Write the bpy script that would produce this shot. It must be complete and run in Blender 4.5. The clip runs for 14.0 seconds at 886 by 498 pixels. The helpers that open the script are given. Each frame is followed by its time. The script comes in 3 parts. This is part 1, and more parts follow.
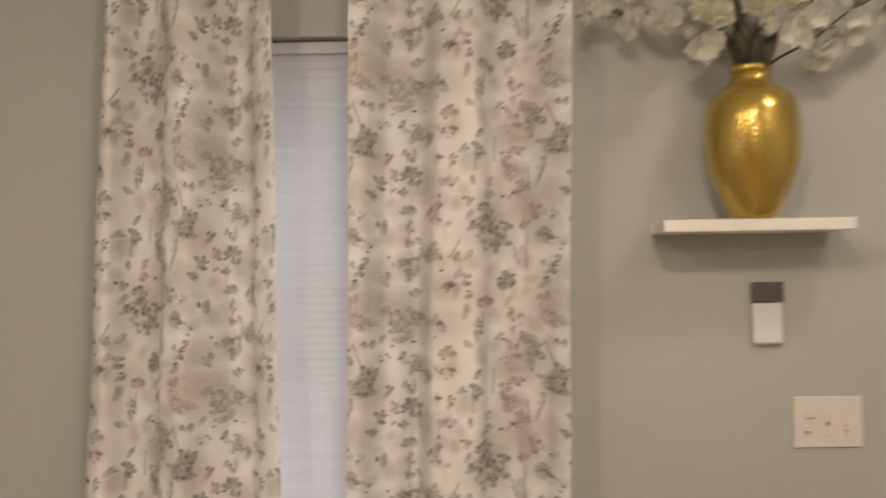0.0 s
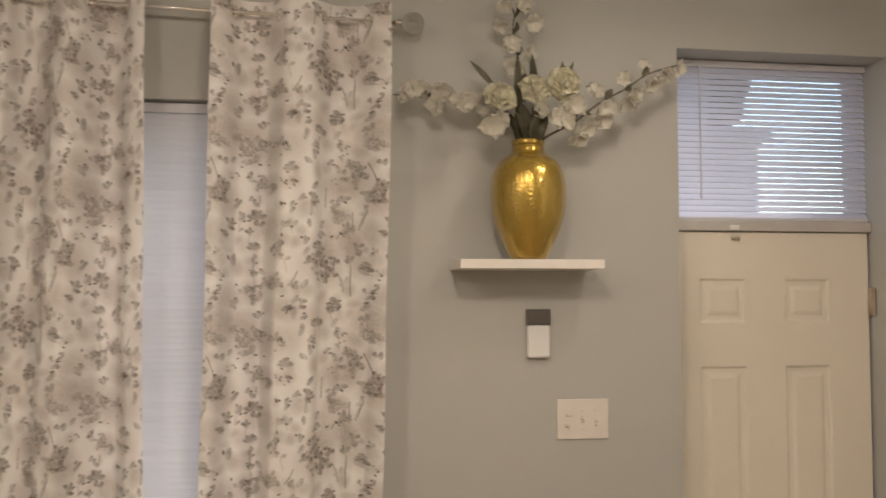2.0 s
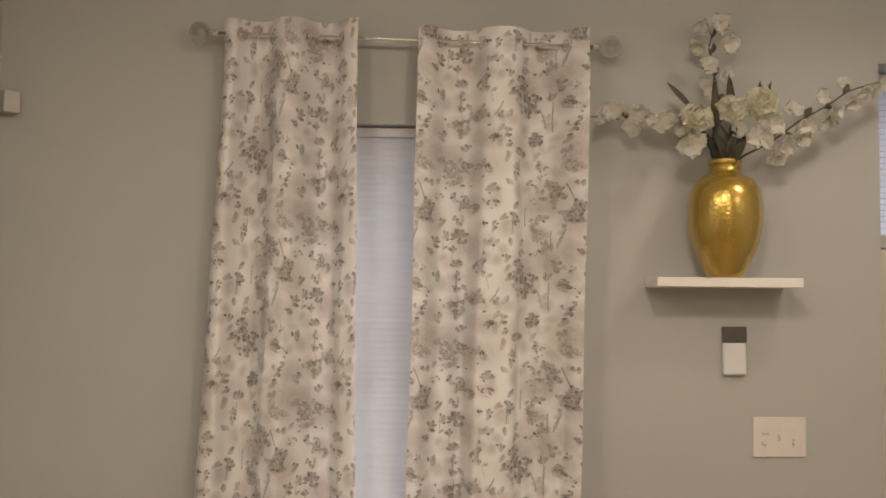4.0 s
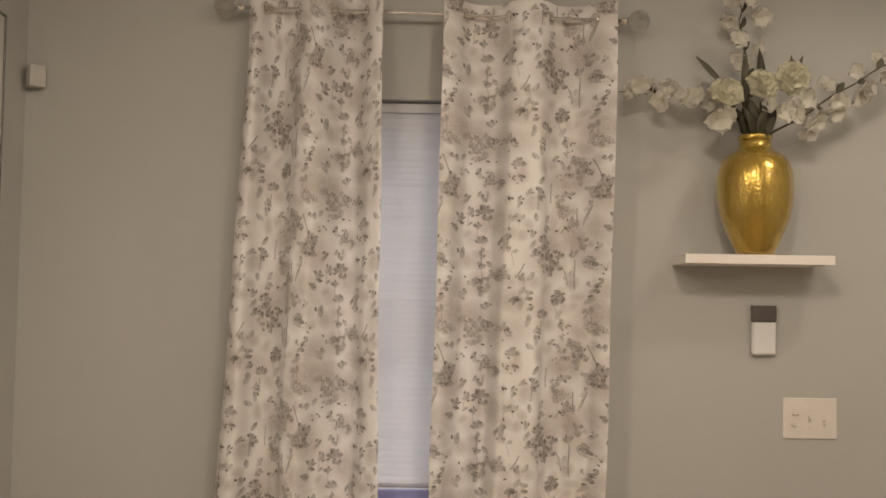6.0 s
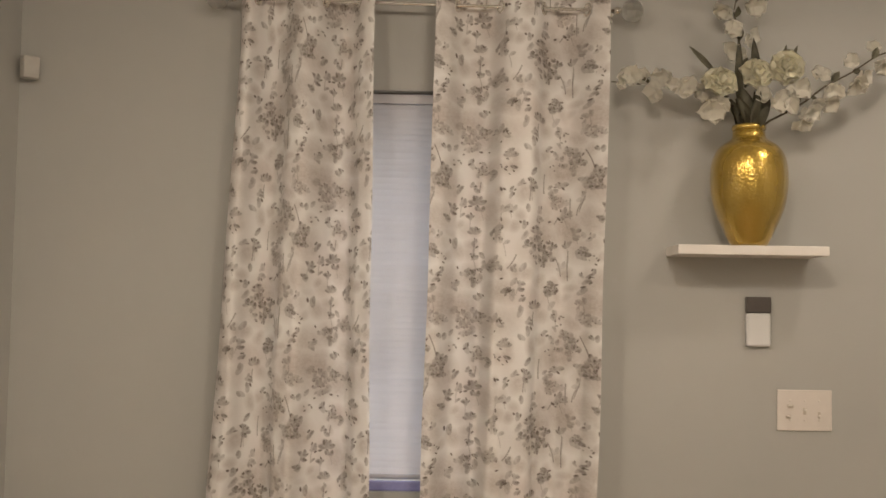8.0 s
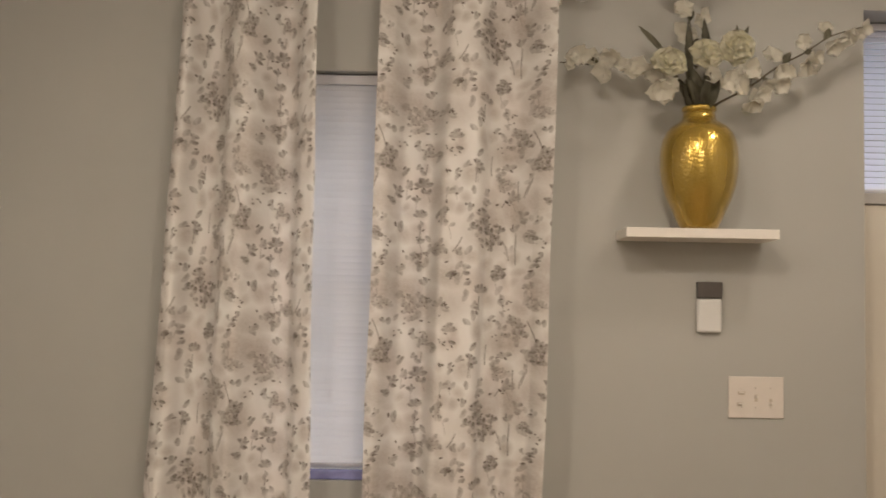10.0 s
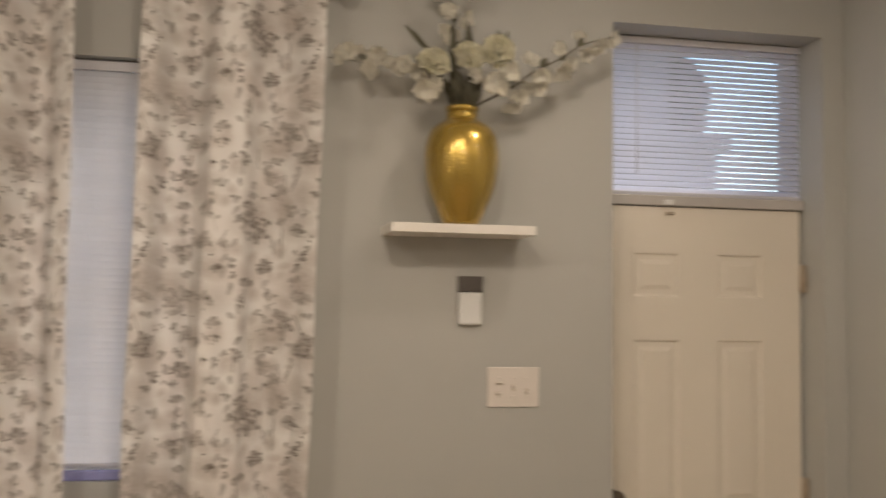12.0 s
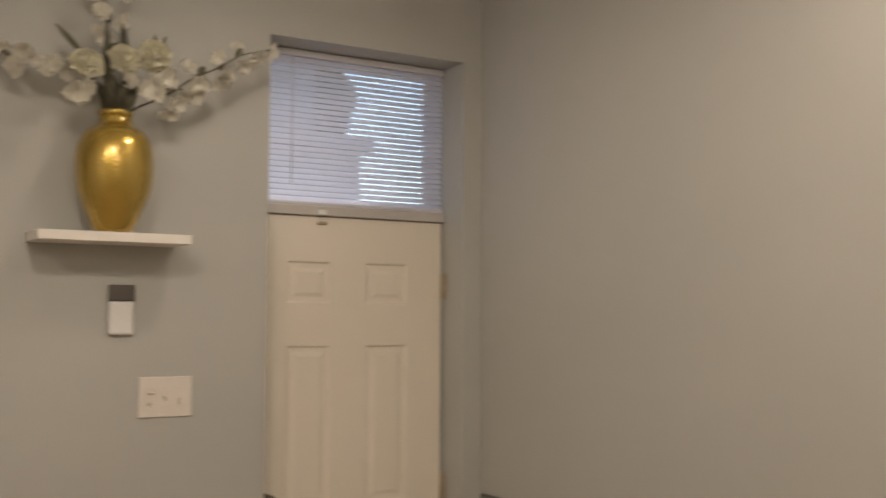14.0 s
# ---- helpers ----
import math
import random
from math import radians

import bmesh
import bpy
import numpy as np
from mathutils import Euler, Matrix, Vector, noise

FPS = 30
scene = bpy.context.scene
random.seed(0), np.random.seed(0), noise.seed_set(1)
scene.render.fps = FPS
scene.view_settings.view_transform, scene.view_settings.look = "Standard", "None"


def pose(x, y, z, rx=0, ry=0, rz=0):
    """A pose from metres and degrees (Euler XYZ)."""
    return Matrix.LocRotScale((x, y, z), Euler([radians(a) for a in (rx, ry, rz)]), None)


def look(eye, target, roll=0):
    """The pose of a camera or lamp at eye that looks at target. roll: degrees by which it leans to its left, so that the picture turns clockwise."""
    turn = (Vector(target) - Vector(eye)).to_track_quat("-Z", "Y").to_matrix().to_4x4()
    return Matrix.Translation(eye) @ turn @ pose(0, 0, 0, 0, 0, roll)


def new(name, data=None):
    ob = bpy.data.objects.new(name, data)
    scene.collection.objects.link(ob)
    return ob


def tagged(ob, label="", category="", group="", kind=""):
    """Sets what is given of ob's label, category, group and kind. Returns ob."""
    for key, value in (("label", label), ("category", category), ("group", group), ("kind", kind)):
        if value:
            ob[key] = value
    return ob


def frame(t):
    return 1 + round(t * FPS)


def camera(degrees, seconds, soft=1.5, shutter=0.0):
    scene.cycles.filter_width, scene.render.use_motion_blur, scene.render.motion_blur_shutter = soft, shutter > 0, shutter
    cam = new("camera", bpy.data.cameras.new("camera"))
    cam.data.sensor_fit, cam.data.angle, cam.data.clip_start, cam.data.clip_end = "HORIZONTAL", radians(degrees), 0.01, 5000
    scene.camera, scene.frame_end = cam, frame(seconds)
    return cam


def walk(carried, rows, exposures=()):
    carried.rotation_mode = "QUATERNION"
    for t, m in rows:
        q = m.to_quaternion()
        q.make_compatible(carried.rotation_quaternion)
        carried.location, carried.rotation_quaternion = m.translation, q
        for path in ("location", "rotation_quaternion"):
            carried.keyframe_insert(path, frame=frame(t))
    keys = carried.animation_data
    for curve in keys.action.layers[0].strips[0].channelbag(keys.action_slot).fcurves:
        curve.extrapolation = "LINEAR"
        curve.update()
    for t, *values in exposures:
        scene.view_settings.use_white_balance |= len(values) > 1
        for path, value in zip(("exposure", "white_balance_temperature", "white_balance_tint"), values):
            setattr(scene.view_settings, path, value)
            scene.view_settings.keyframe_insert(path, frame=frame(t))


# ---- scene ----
cam = camera(44.6, 14.0, soft=1.5, shutter=0.9)
PATH = [
    (0, (0.132, -2.777, 1.776), (0.118, -0.778, 1.824), -0.9),
    (0.5, (0.073, -2.967, 1.781), (0.23, -0.974, 1.853), -0.5),
    (1, (0.015, -3.157, 1.771), (0.348, -1.187, 1.857), -0.5),
    (1.5, (-0.005, -3.309, 1.755), (0.39, -1.351, 1.851), -0.5),
    (2, (-0.023, -3.405, 1.753), (0.351, -1.444, 1.86), -0.2),
    (2.5, (-0.076, -3.482, 1.757), (0.217, -1.507, 1.869), 0.1),
    (3, (-0.117, -3.525, 1.774), (0.059, -1.536, 1.9), 0.2),
    (3.5, (-0.125, -3.535, 1.787), (-0.022, -1.541, 1.905), 0.4),
    (4, (-0.133, -3.52, 1.787), (-0.067, -1.524, 1.902), 0.5),
    (6.5, (-0.111, -3.482, 1.701), (-0.11, -1.485, 1.817), 0.9),
    (7, (-0.093, -3.48, 1.709), (-0.105, -1.483, 1.818), 0.9),
    (9.5, (0.034, -3.433, 1.644), (0.029, -1.436, 1.758), 1.0),
    (10, (0.077, -3.402, 1.63), (0.09, -1.406, 1.75), 1.0),
    (10.5, (0.117, -3.404, 1.62), (0.146, -1.409, 1.747), 1.0),
    (11, (0.126, -3.414, 1.619), (0.186, -1.419, 1.747), 1.1),
    (11.5, (0.11, -3.423, 1.609), (0.368, -1.444, 1.735), 1.0),
    (12, (0.084, -3.42, 1.604), (0.519, -1.472, 1.734), 0.7),
    (12.5, (0.078, -3.431, 1.612), (0.699, -1.533, 1.734), 0.6),
    (13, (0.044, -3.427, 1.609), (0.846, -1.6, 1.735), 0.5),
    (13.5, (0.023, -3.428, 1.627), (0.944, -1.658, 1.755), 0.3),
    (14, (0.021, -3.47, 1.651), (1.061, -1.766, 1.775), 0.3),
]
walk(cam, [(t, look(eye, target, roll)) for t, eye, target, roll in PATH], exposures=[(0.0, 2.70), (1.0, 2.64), (6.0, 2.61), (11.0, 2.61), (13.0, 2.46), (14.0, 2.46)])

# ---- world and light ----
LAMP = (1.0, 0.83, 0.665)
world = bpy.data.worlds.new("world")
scene.world = world
world.use_nodes = True
wn = world.node_tree.nodes
sky = wn.new("ShaderNodeTexSky")
sky.sky_type, sky.sun_disc = "NISHITA", False
sky.sun_elevation, sky.sun_rotation = radians(30), radians(63)
sky.dust_density, sky.air_density, sky.ozone_density = 0.3, 1.2, 3.0
wn["Background"].inputs["Strength"].default_value = 0.051
world.node_tree.links.new(sky.outputs[0], wn["Background"].inputs["Color"])
sun = new("sun", bpy.data.lights.new("sun", "SUN"))
sun.data.energy, sun.data.angle, sun.data.color = 0.5, radians(12), (1, 0.93, 0.85)
sun.matrix_world = look((12, 6, 7.7), (0, 0, 0))

ROOM_L, ROOM_R, ROOM_BACK, ROOM_TOP = -1.46, 2.31, -5.6, 2.90
# x, y, bulb and beam shares; last row is an added fill behind the camera
CEILING_AND_FILL_LIGHTS = [(0.32, -1.88, 0.90, 0.90), (1.72, -2.05, 0.38, 0.40), (1.28, -0.82, 0.08, 0.36), (-0.76, -2.20, 1.0, 1.0), (0.4, -4.3, 1.4, 1.4)]
for lx, ly, glow, beam in CEILING_AND_FILL_LIGHTS:
    lamp = new("bulb_lamp", bpy.data.lights.new("bulb_lamp", "POINT"))
    lamp.data.shadow_soft_size, lamp.data.energy, lamp.data.color = 0.07, 4.1 * glow, LAMP
    lamp.location = (lx, ly, ROOM_TOP - 0.10)
    lamp = new("downward_lamp", bpy.data.lights.new("downward_lamp", "AREA"))
    lamp.data.shape, lamp.data.size, lamp.data.energy, lamp.data.color = "DISK", 0.15, 1.5 * beam, LAMP
    lamp.location = (lx, ly, ROOM_TOP - 0.15)


# ---- materials ----
def material(name, color, rough=0.6, metal=0.0, second=None, scale=6.0, bump=0.0, bump_scale=200.0, sheen=0.0,
             translucent=0.0, stretch=(1, 1, 1), contrast=(0.35, 0.7), random_value=0.0):
    m = bpy.data.materials.new(name)
    m.use_nodes = True
    nt, nodes = m.node_tree, m.node_tree.nodes
    bsdf = nodes["Principled BSDF"]
    bsdf.inputs["Roughness"].default_value, bsdf.inputs["Metallic"].default_value = rough, metal
    bsdf.inputs["Base Color"].default_value = (*color, 1)
    coords = nodes.new("ShaderNodeTexCoord")
    mapping = nodes.new("ShaderNodeMapping")
    mapping.inputs["Scale"].default_value = stretch
    nt.links.new(coords.outputs["Object"], mapping.inputs["Vector"])
    if second:
        tex = nodes.new("ShaderNodeTexNoise")
        tex.inputs["Scale"].default_value, tex.inputs["Detail"].default_value = scale, 6
        nt.links.new(mapping.outputs[0], tex.inputs["Vector"])
        ramp = nodes.new("ShaderNodeValToRGB")
        ramp.color_ramp.elements[0].position, ramp.color_ramp.elements[1].position = contrast
        ramp.color_ramp.elements[0].color, ramp.color_ramp.elements[1].color = (*color, 1), (*second, 1)
        nt.links.new(tex.outputs["Fac"], ramp.inputs["Fac"])
        out = ramp.outputs["Color"]
        if random_value:
            info = nodes.new("ShaderNodeObjectInfo")
            hsv = nodes.new("ShaderNodeHueSaturation")
            rng = nodes.new("ShaderNodeMapRange")
            rng.inputs["To Min"].default_value, rng.inputs["To Max"].default_value = 1 - random_value, 1 + random_value
            nt.links.new(info.outputs["Random"], rng.inputs["Value"])
            nt.links.new(rng.outputs[0], hsv.inputs["Value"])
            nt.links.new(out, hsv.inputs["Color"])
            out = hsv.outputs[0]
        nt.links.new(out, bsdf.inputs["Base Color"])
        rr = nodes.new("ShaderNodeMapRange")
        rr.inputs["To Min"].default_value, rr.inputs["To Max"].default_value = rough * 0.85, min(1, rough * 1.15)
        nt.links.new(tex.outputs["Fac"], rr.inputs["Value"])
        nt.links.new(rr.outputs[0], bsdf.inputs["Roughness"])
    if bump:
        fine = nodes.new("ShaderNodeTexNoise")
        fine.inputs["Scale"].default_value, fine.inputs["Detail"].default_value = bump_scale, 3
        nt.links.new(mapping.outputs[0], fine.inputs["Vector"])
        bn = nodes.new("ShaderNodeBump")
        bn.inputs["Strength"].default_value, bn.inputs["Distance"].default_value = bump, 0.002
        nt.links.new(fine.outputs["Fac"], bn.inputs["Height"])
        nt.links.new(bn.outputs[0], bsdf.inputs["Normal"])
    if sheen:
        bsdf.inputs["Sheen Weight"].default_value = sheen
    if translucent:
        tr = nodes.new("ShaderNodeBsdfTranslucent")
        tr.inputs["Color"].default_value = (*color, 1)
        mix = nodes.new("ShaderNodeMixShader")
        mix.inputs["Fac"].default_value = translucent
        nt.links.new(bsdf.outputs[0], mix.inputs[1])
        nt.links.new(tr.outputs[0], mix.inputs[2])
        nt.links.new(mix.outputs[0], nodes["Material Output"].inputs["Surface"])
    return m


def glass_material(name, rough=0.0, color=(1, 1, 1)):
    m = material(name, color, rough)
    m.node_tree.nodes["Principled BSDF"].inputs["Transmission Weight"].default_value = 1.0
    m.node_tree.nodes["Principled BSDF"].inputs["IOR"].default_value = 1.45
    return m


WALL = material("grey_wall_paint", (0.452, 0.456, 0.438), 0.62, second=(0.477, 0.479, 0.459), scale=1.6, bump=0.12, bump_scale=420)
CEILING = material("ceiling_paint", (0.76, 0.76, 0.74), 0.8, second=(0.8, 0.8, 0.78), scale=3, bump=0.1, bump_scale=300)
FLOOR = material("oak_floor", (0.34, 0.25, 0.16), 0.4, second=(0.44, 0.33, 0.22), scale=5, bump=0.1, bump_scale=60, stretch=(8, 1, 1))
DOOR = material("cream_door_paint", (0.76, 0.71, 0.625), 0.42, second=(0.79, 0.74, 0.655), scale=2.5, bump=0.06, bump_scale=160)
TRIM = material("white_trim_paint", (0.70, 0.69, 0.68), 0.45, second=(0.75, 0.74, 0.73), scale=8, bump=0.05)
SHELF = material("white_shelf_laminate", (0.80, 0.77, 0.73), 0.4, second=(0.84, 0.81, 0.77), scale=12, bump=0.02)
PLASTIC = material("white_plastic", (0.76, 0.77, 0.77), 0.35, second=(0.79, 0.80, 0.80), scale=20)
SENSOR = material("dull_white_plastic", (0.50, 0.49, 0.46), 0.45, second=(0.54, 0.53, 0.50), scale=20)
PLATE = material("almond_plate_plastic", (0.74, 0.695, 0.65), 0.35, second=(0.77, 0.725, 0.68), scale=25)
PLATE_DARK = material("worn_toggle_plastic", (0.56, 0.50, 0.43), 0.4, second=(0.60, 0.54, 0.46), scale=60)
GREY_SCREEN = material("dark_grey_plastic", (0.105, 0.093, 0.086), 0.35, second=(0.12, 0.107, 0.098), scale=30)
# transom slats: white slat darkened and blued for recess shade and skylight
SHADED_SLAT = material("shaded_blind_slat", (0.76, 0.77, 0.88), 0.6, second=(0.79, 0.80, 0.90), scale=9, translucent=0.45, random_value=0.03)
# window slats: the same white slat, brightened in colour for stronger room light
LIT_SLAT = material("lit_blind_slat", (0.88, 0.87, 0.90), 0.42, second=(0.91, 0.90, 0.93), scale=9, translucent=0.40, random_value=0.03)
RAIL = material("white_blind_rail", (0.60, 0.60, 0.65), 0.4, second=(0.64, 0.64, 0.68), scale=9)
CORD = material("white_cord", (0.8, 0.8, 0.8), 0.8, second=(0.7, 0.7, 0.7), scale=200)
NICKEL = material("brushed_nickel", (0.86, 0.83, 0.78), 0.22, 1.0, second=(0.78, 0.75, 0.70), scale=40, stretch=(1, 12, 12))
BRASS = material("painted_over_brass", (0.48, 0.41, 0.32), 0.5, 0.2, second=(0.38, 0.32, 0.25), scale=40)
KNOB = material("dark_bronze", (0.16, 0.13, 0.10), 0.35, 0.9, second=(0.1, 0.085, 0.07), scale=50)
CRYSTAL = glass_material("crystal_glass", 0.28, (0.70, 0.69, 0.66))
GLASS = glass_material("window_glass")
GOLD = material("hammered_gold", (0.54, 0.37, 0.07), 0.25, 0.68, second=(0.44, 0.30, 0.05), scale=7, contrast=(0.3, 0.75))
PETAL = material("white_silk_petal", (0.94, 0.925, 0.87), 0.7, second=(0.90, 0.885, 0.83), scale=40, translucent=0.42, bump=0.04, bump_scale=150, random_value=0.06)
CREAM = material("cream_silk_petal", (0.98, 0.955, 0.80), 0.7, second=(0.98, 0.965, 0.87), scale=30, translucent=0.25, bump=0.05, bump_scale=150, random_value=0.04)
LEAF = material("dull_green_leaf", (0.150, 0.142, 0.098), 0.55, second=(0.20, 0.19, 0.135), scale=30, bump=0.2, bump_scale=120, random_value=0.2)
STEM = material("brown_stem", (0.09, 0.07, 0.045), 0.7, second=(0.12, 0.10, 0.06), scale=60, bump=0.3, bump_scale=150)
FRAME_DARK = material("dark_pewter_frame", (0.14, 0.13, 0.12), 0.4, 0.3, second=(0.19, 0.18, 0.165), scale=25)
PRINT_MAT = material("pale_art_paper", (0.42, 0.42, 0.40), 0.5, second=(0.66, 0.65, 0.62), scale=5, contrast=(0.42, 0.6))
PANEL_GREY = material("grey_panel_paint", (0.30, 0.30, 0.28), 0.5, second=(0.34, 0.34, 0.32), scale=6)
SIDING = material("pale_siding", (0.40, 0.40, 0.42), 0.8, second=(0.46, 0.46, 0.48), scale=0.6)
ROOF = material("asphalt_roof", (0.06, 0.06, 0.065), 0.9, second=(0.09, 0.09, 0.09), scale=20)
ASPHALT = material("asphalt_ground", (0.05, 0.05, 0.05), 0.9, second=(0.07, 0.07, 0.068), scale=3, bump=0.3, bump_scale=40)
FOLIAGE = material("tree_foliage", (0.05, 0.075, 0.03), 0.7, second=(0.09, 0.12, 0.05), scale=8, random_value=0.2)
BARK = material("tree_bark", (0.10, 0.08, 0.06), 0.9, second=(0.15, 0.12, 0.09), scale=15, bump=0.5, bump_scale=30)

# hammered dimples and lacquer of the vase
nt = GOLD.node_tree
nt.nodes["Principled BSDF"].inputs["Coat Weight"].default_value = 1.0
nt.nodes["Principled BSDF"].inputs["Coat Roughness"].default_value = 0.05
vor = nt.nodes.new("ShaderNodeTexVoronoi")
vor.inputs["Scale"].default_value = 120
vor.feature = "SMOOTH_F1"
tc = nt.nodes.new("ShaderNodeTexCoord")
bn = nt.nodes.new("ShaderNodeBump")
bn.inputs["Strength"].default_value, bn.inputs["Distance"].default_value = 0.55, 0.0016
nt.links.new(tc.outputs["Object"], vor.inputs["Vector"])
nt.links.new(vor.outputs["Distance"], bn.inputs["Height"])
nt.links.new(bn.outputs[0], nt.nodes["Principled BSDF"].inputs["Normal"])
lacquer = nt.nodes.new("ShaderNodeBump")
lacquer.inputs["Strength"].default_value, lacquer.inputs["Distance"].default_value = 0.3, 0.0010
nt.links.new(vor.outputs["Distance"], lacquer.inputs["Height"])
nt.links.new(lacquer.outputs[0], nt.nodes["Principled BSDF"].inputs["Coat Normal"])


# ---- mesh helpers ----
def mesh_of(name, bm, mat, smooth=False):
    me = bpy.data.meshes.new(name)
    bmesh.ops.recalc_face_normals(bm, faces=bm.faces)
    bm.to_mesh(me)
    bm.free()
    me.materials.append(mat)
    if smooth:
        me.polygons.foreach_set("use_smooth", [True] * len(me.polygons))
    return me


def part(name, bm, mat, parent=None, label="", smooth=False):
    """Links a bmesh as one mesh object, under a thing or a part."""
    ob = new(name, mesh_of(name, bm, mat, smooth))
    if parent:
        ob.parent = parent
    return tagged(ob, label)


def box(bm, x0, x1, y0, y1, z0, z1, bevel=0.0, segments=2):
    made = bmesh.ops.create_cube(bm, size=1.0, matrix=Matrix.LocRotScale(
        ((x0 + x1) / 2, (y0 + y1) / 2, (z0 + z1) / 2), None, (x1 - x0, y1 - y0, z1 - z0)))
    if bevel:
        edges = {e for v in made["verts"] for e in v.link_edges}
        bmesh.ops.bevel(bm, geom=list(edges), offset=bevel, segments=segments, affect="EDGES", profile=0.5)
    return bm


def box_bm(*a, **k):
    return box(bmesh.new(), *a, **k)


def lathe(profile, segments=40, m=None):
    """A closed turned body from (radius, height) pairs."""
    bm = bmesh.new()
    rings = []
    for r, z in profile:
        rings.append([bm.verts.new((r * math.cos(a), r * math.sin(a), z)) for a in
                      [2 * math.pi * i / segments for i in range(segments)]])
    for lo, hi in zip(rings, rings[1:]):
        for i in range(segments):
            bm.faces.new((lo[i], lo[(i + 1) % segments], hi[(i + 1) % segments], hi[i]))
    bm.faces.new(rings[0]), bm.faces.new(rings[-1])
    if m is not None:
        bm.transform(m)
    return bm


def tube(points, radii, sides=8):
    """A tapered round bar along a line of points."""
    bm = bmesh.new()
    pts = [Vector(p) for p in points]
    rings = []
    for i, p in enumerate(pts):
        d = (pts[min(i + 1, len(pts) - 1)] - pts[max(i - 1, 0)]).normalized()
        q = d.to_track_quat("Z", "Y")
        r = radii[i] if isinstance(radii, (list, tuple)) else radii
        rings.append([bm.verts.new(p + q @ Vector((r * math.cos(2 * math.pi * k / sides), r * math.sin(2 * math.pi * k / sides), 0)))
                      for k in range(sides)])
    for lo, hi in zip(rings, rings[1:]):
        for k in range(sides):
            bm.faces.new((lo[k], lo[(k + 1) % sides], hi[(k + 1) % sides], hi[k]))
    bm.faces.new(rings[0]), bm.faces.new(rings[-1])
    return bm


def thing(name, label, category, place=(0, 0, 0), group="", kind="", m=None):
    ob = new(name)
    ob.empty_display_size = 0.05
    ob.matrix_basis = m if m is not None else pose(*place)
    return tagged(ob, label, category, group, kind)


# ---- structure ----
WIN = (-0.49, 0.20, 1.105, 2.398)       # window opening: x0, x1, z0, z1
DOORWAY = (1.434, 2.227, 0.0, 2.626)    # door and transom opening
THICK = 0.30

bm = bmesh.new()
box(bm, ROOM_L - 0.2, WIN[0], 0, THICK, 0, ROOM_TOP)
box(bm, WIN[0], WIN[1], 0, THICK, 0, WIN[2])
box(bm, WIN[0], WIN[1], 0, THICK, WIN[3], ROOM_TOP)
box(bm, WIN[1], DOORWAY[0], 0, THICK, 0, ROOM_TOP)
box(bm, DOORWAY[0], DOORWAY[1], 0, THICK, DOORWAY[3], ROOM_TOP)
box(bm, DOORWAY[1], ROOM_R + 0.2, 0, THICK, 0, ROOM_TOP)
bmesh.ops.remove_doubles(bm, verts=bm.verts, dist=1e-5)
tagged(part("wall_front", bm, WALL), "grey painted plaster wall with window and doorway", "wall", kind="structure")
tagged(part("wall_left", box_bm(ROOM_L - 0.2, ROOM_L, ROOM_BACK, 0, 0, ROOM_TOP), WALL), "plain grey painted side wall", "wall", kind="structure")
tagged(part("wall_right", box_bm(ROOM_R, ROOM_R + 0.2, ROOM_BACK, 0, 0, ROOM_TOP), WALL), "plain grey painted side wall beside the door", "wall", kind="structure")
tagged(part("wall_back", box_bm(ROOM_L - 0.2, ROOM_R + 0.2, ROOM_BACK - 0.2, ROOM_BACK, 0, ROOM_TOP), WALL), "plain grey painted back wall", "wall", kind="structure")
tagged(part("floor", box_bm(ROOM_L - 0.2, ROOM_R + 0.2, ROOM_BACK - 0.2, THICK, -0.15, 0), FLOOR), "brown oak floor", "floor", kind="structure")
tagged(part("ceiling", box_bm(ROOM_L - 0.2, ROOM_R + 0.2, ROOM_BACK - 0.2, THICK, ROOM_TOP, ROOM_TOP + 0.2), CEILING), "flat white painted ceiling", "ceiling", kind="structure")
tagged(part("ground", box_bm(-900, 900, 0.302, 1500, -0.8, -0.5), ASPHALT), "dark asphalt street ground outside", "ground", kind="structure")

# bulb bodies out of view; the rear one only goes with the added fill
for lx, ly, glow, beam in CEILING_AND_FILL_LIGHTS:
    dl = thing("ceiling_or_fill_light", "unseen round bulb on white ceiling base, rear one added as fill", "ceiling light", (lx, ly, ROOM_TOP), "ceiling lights")
    part("base", lathe([(0.060, -0.0005), (0.060, -0.012), (0.045, -0.030), (0.020, -0.045), (0.020, -0.055)]), PLASTIC, dl, smooth=True)
    part("bulb", lathe([(0.016, -0.050), (0.020, -0.062), (0.034, -0.082), (0.038, -0.100), (0.034, -0.118), (0.020, -0.132), (0.004, -0.137)]), PLASTIC, dl, "frosted glass bulb", True)


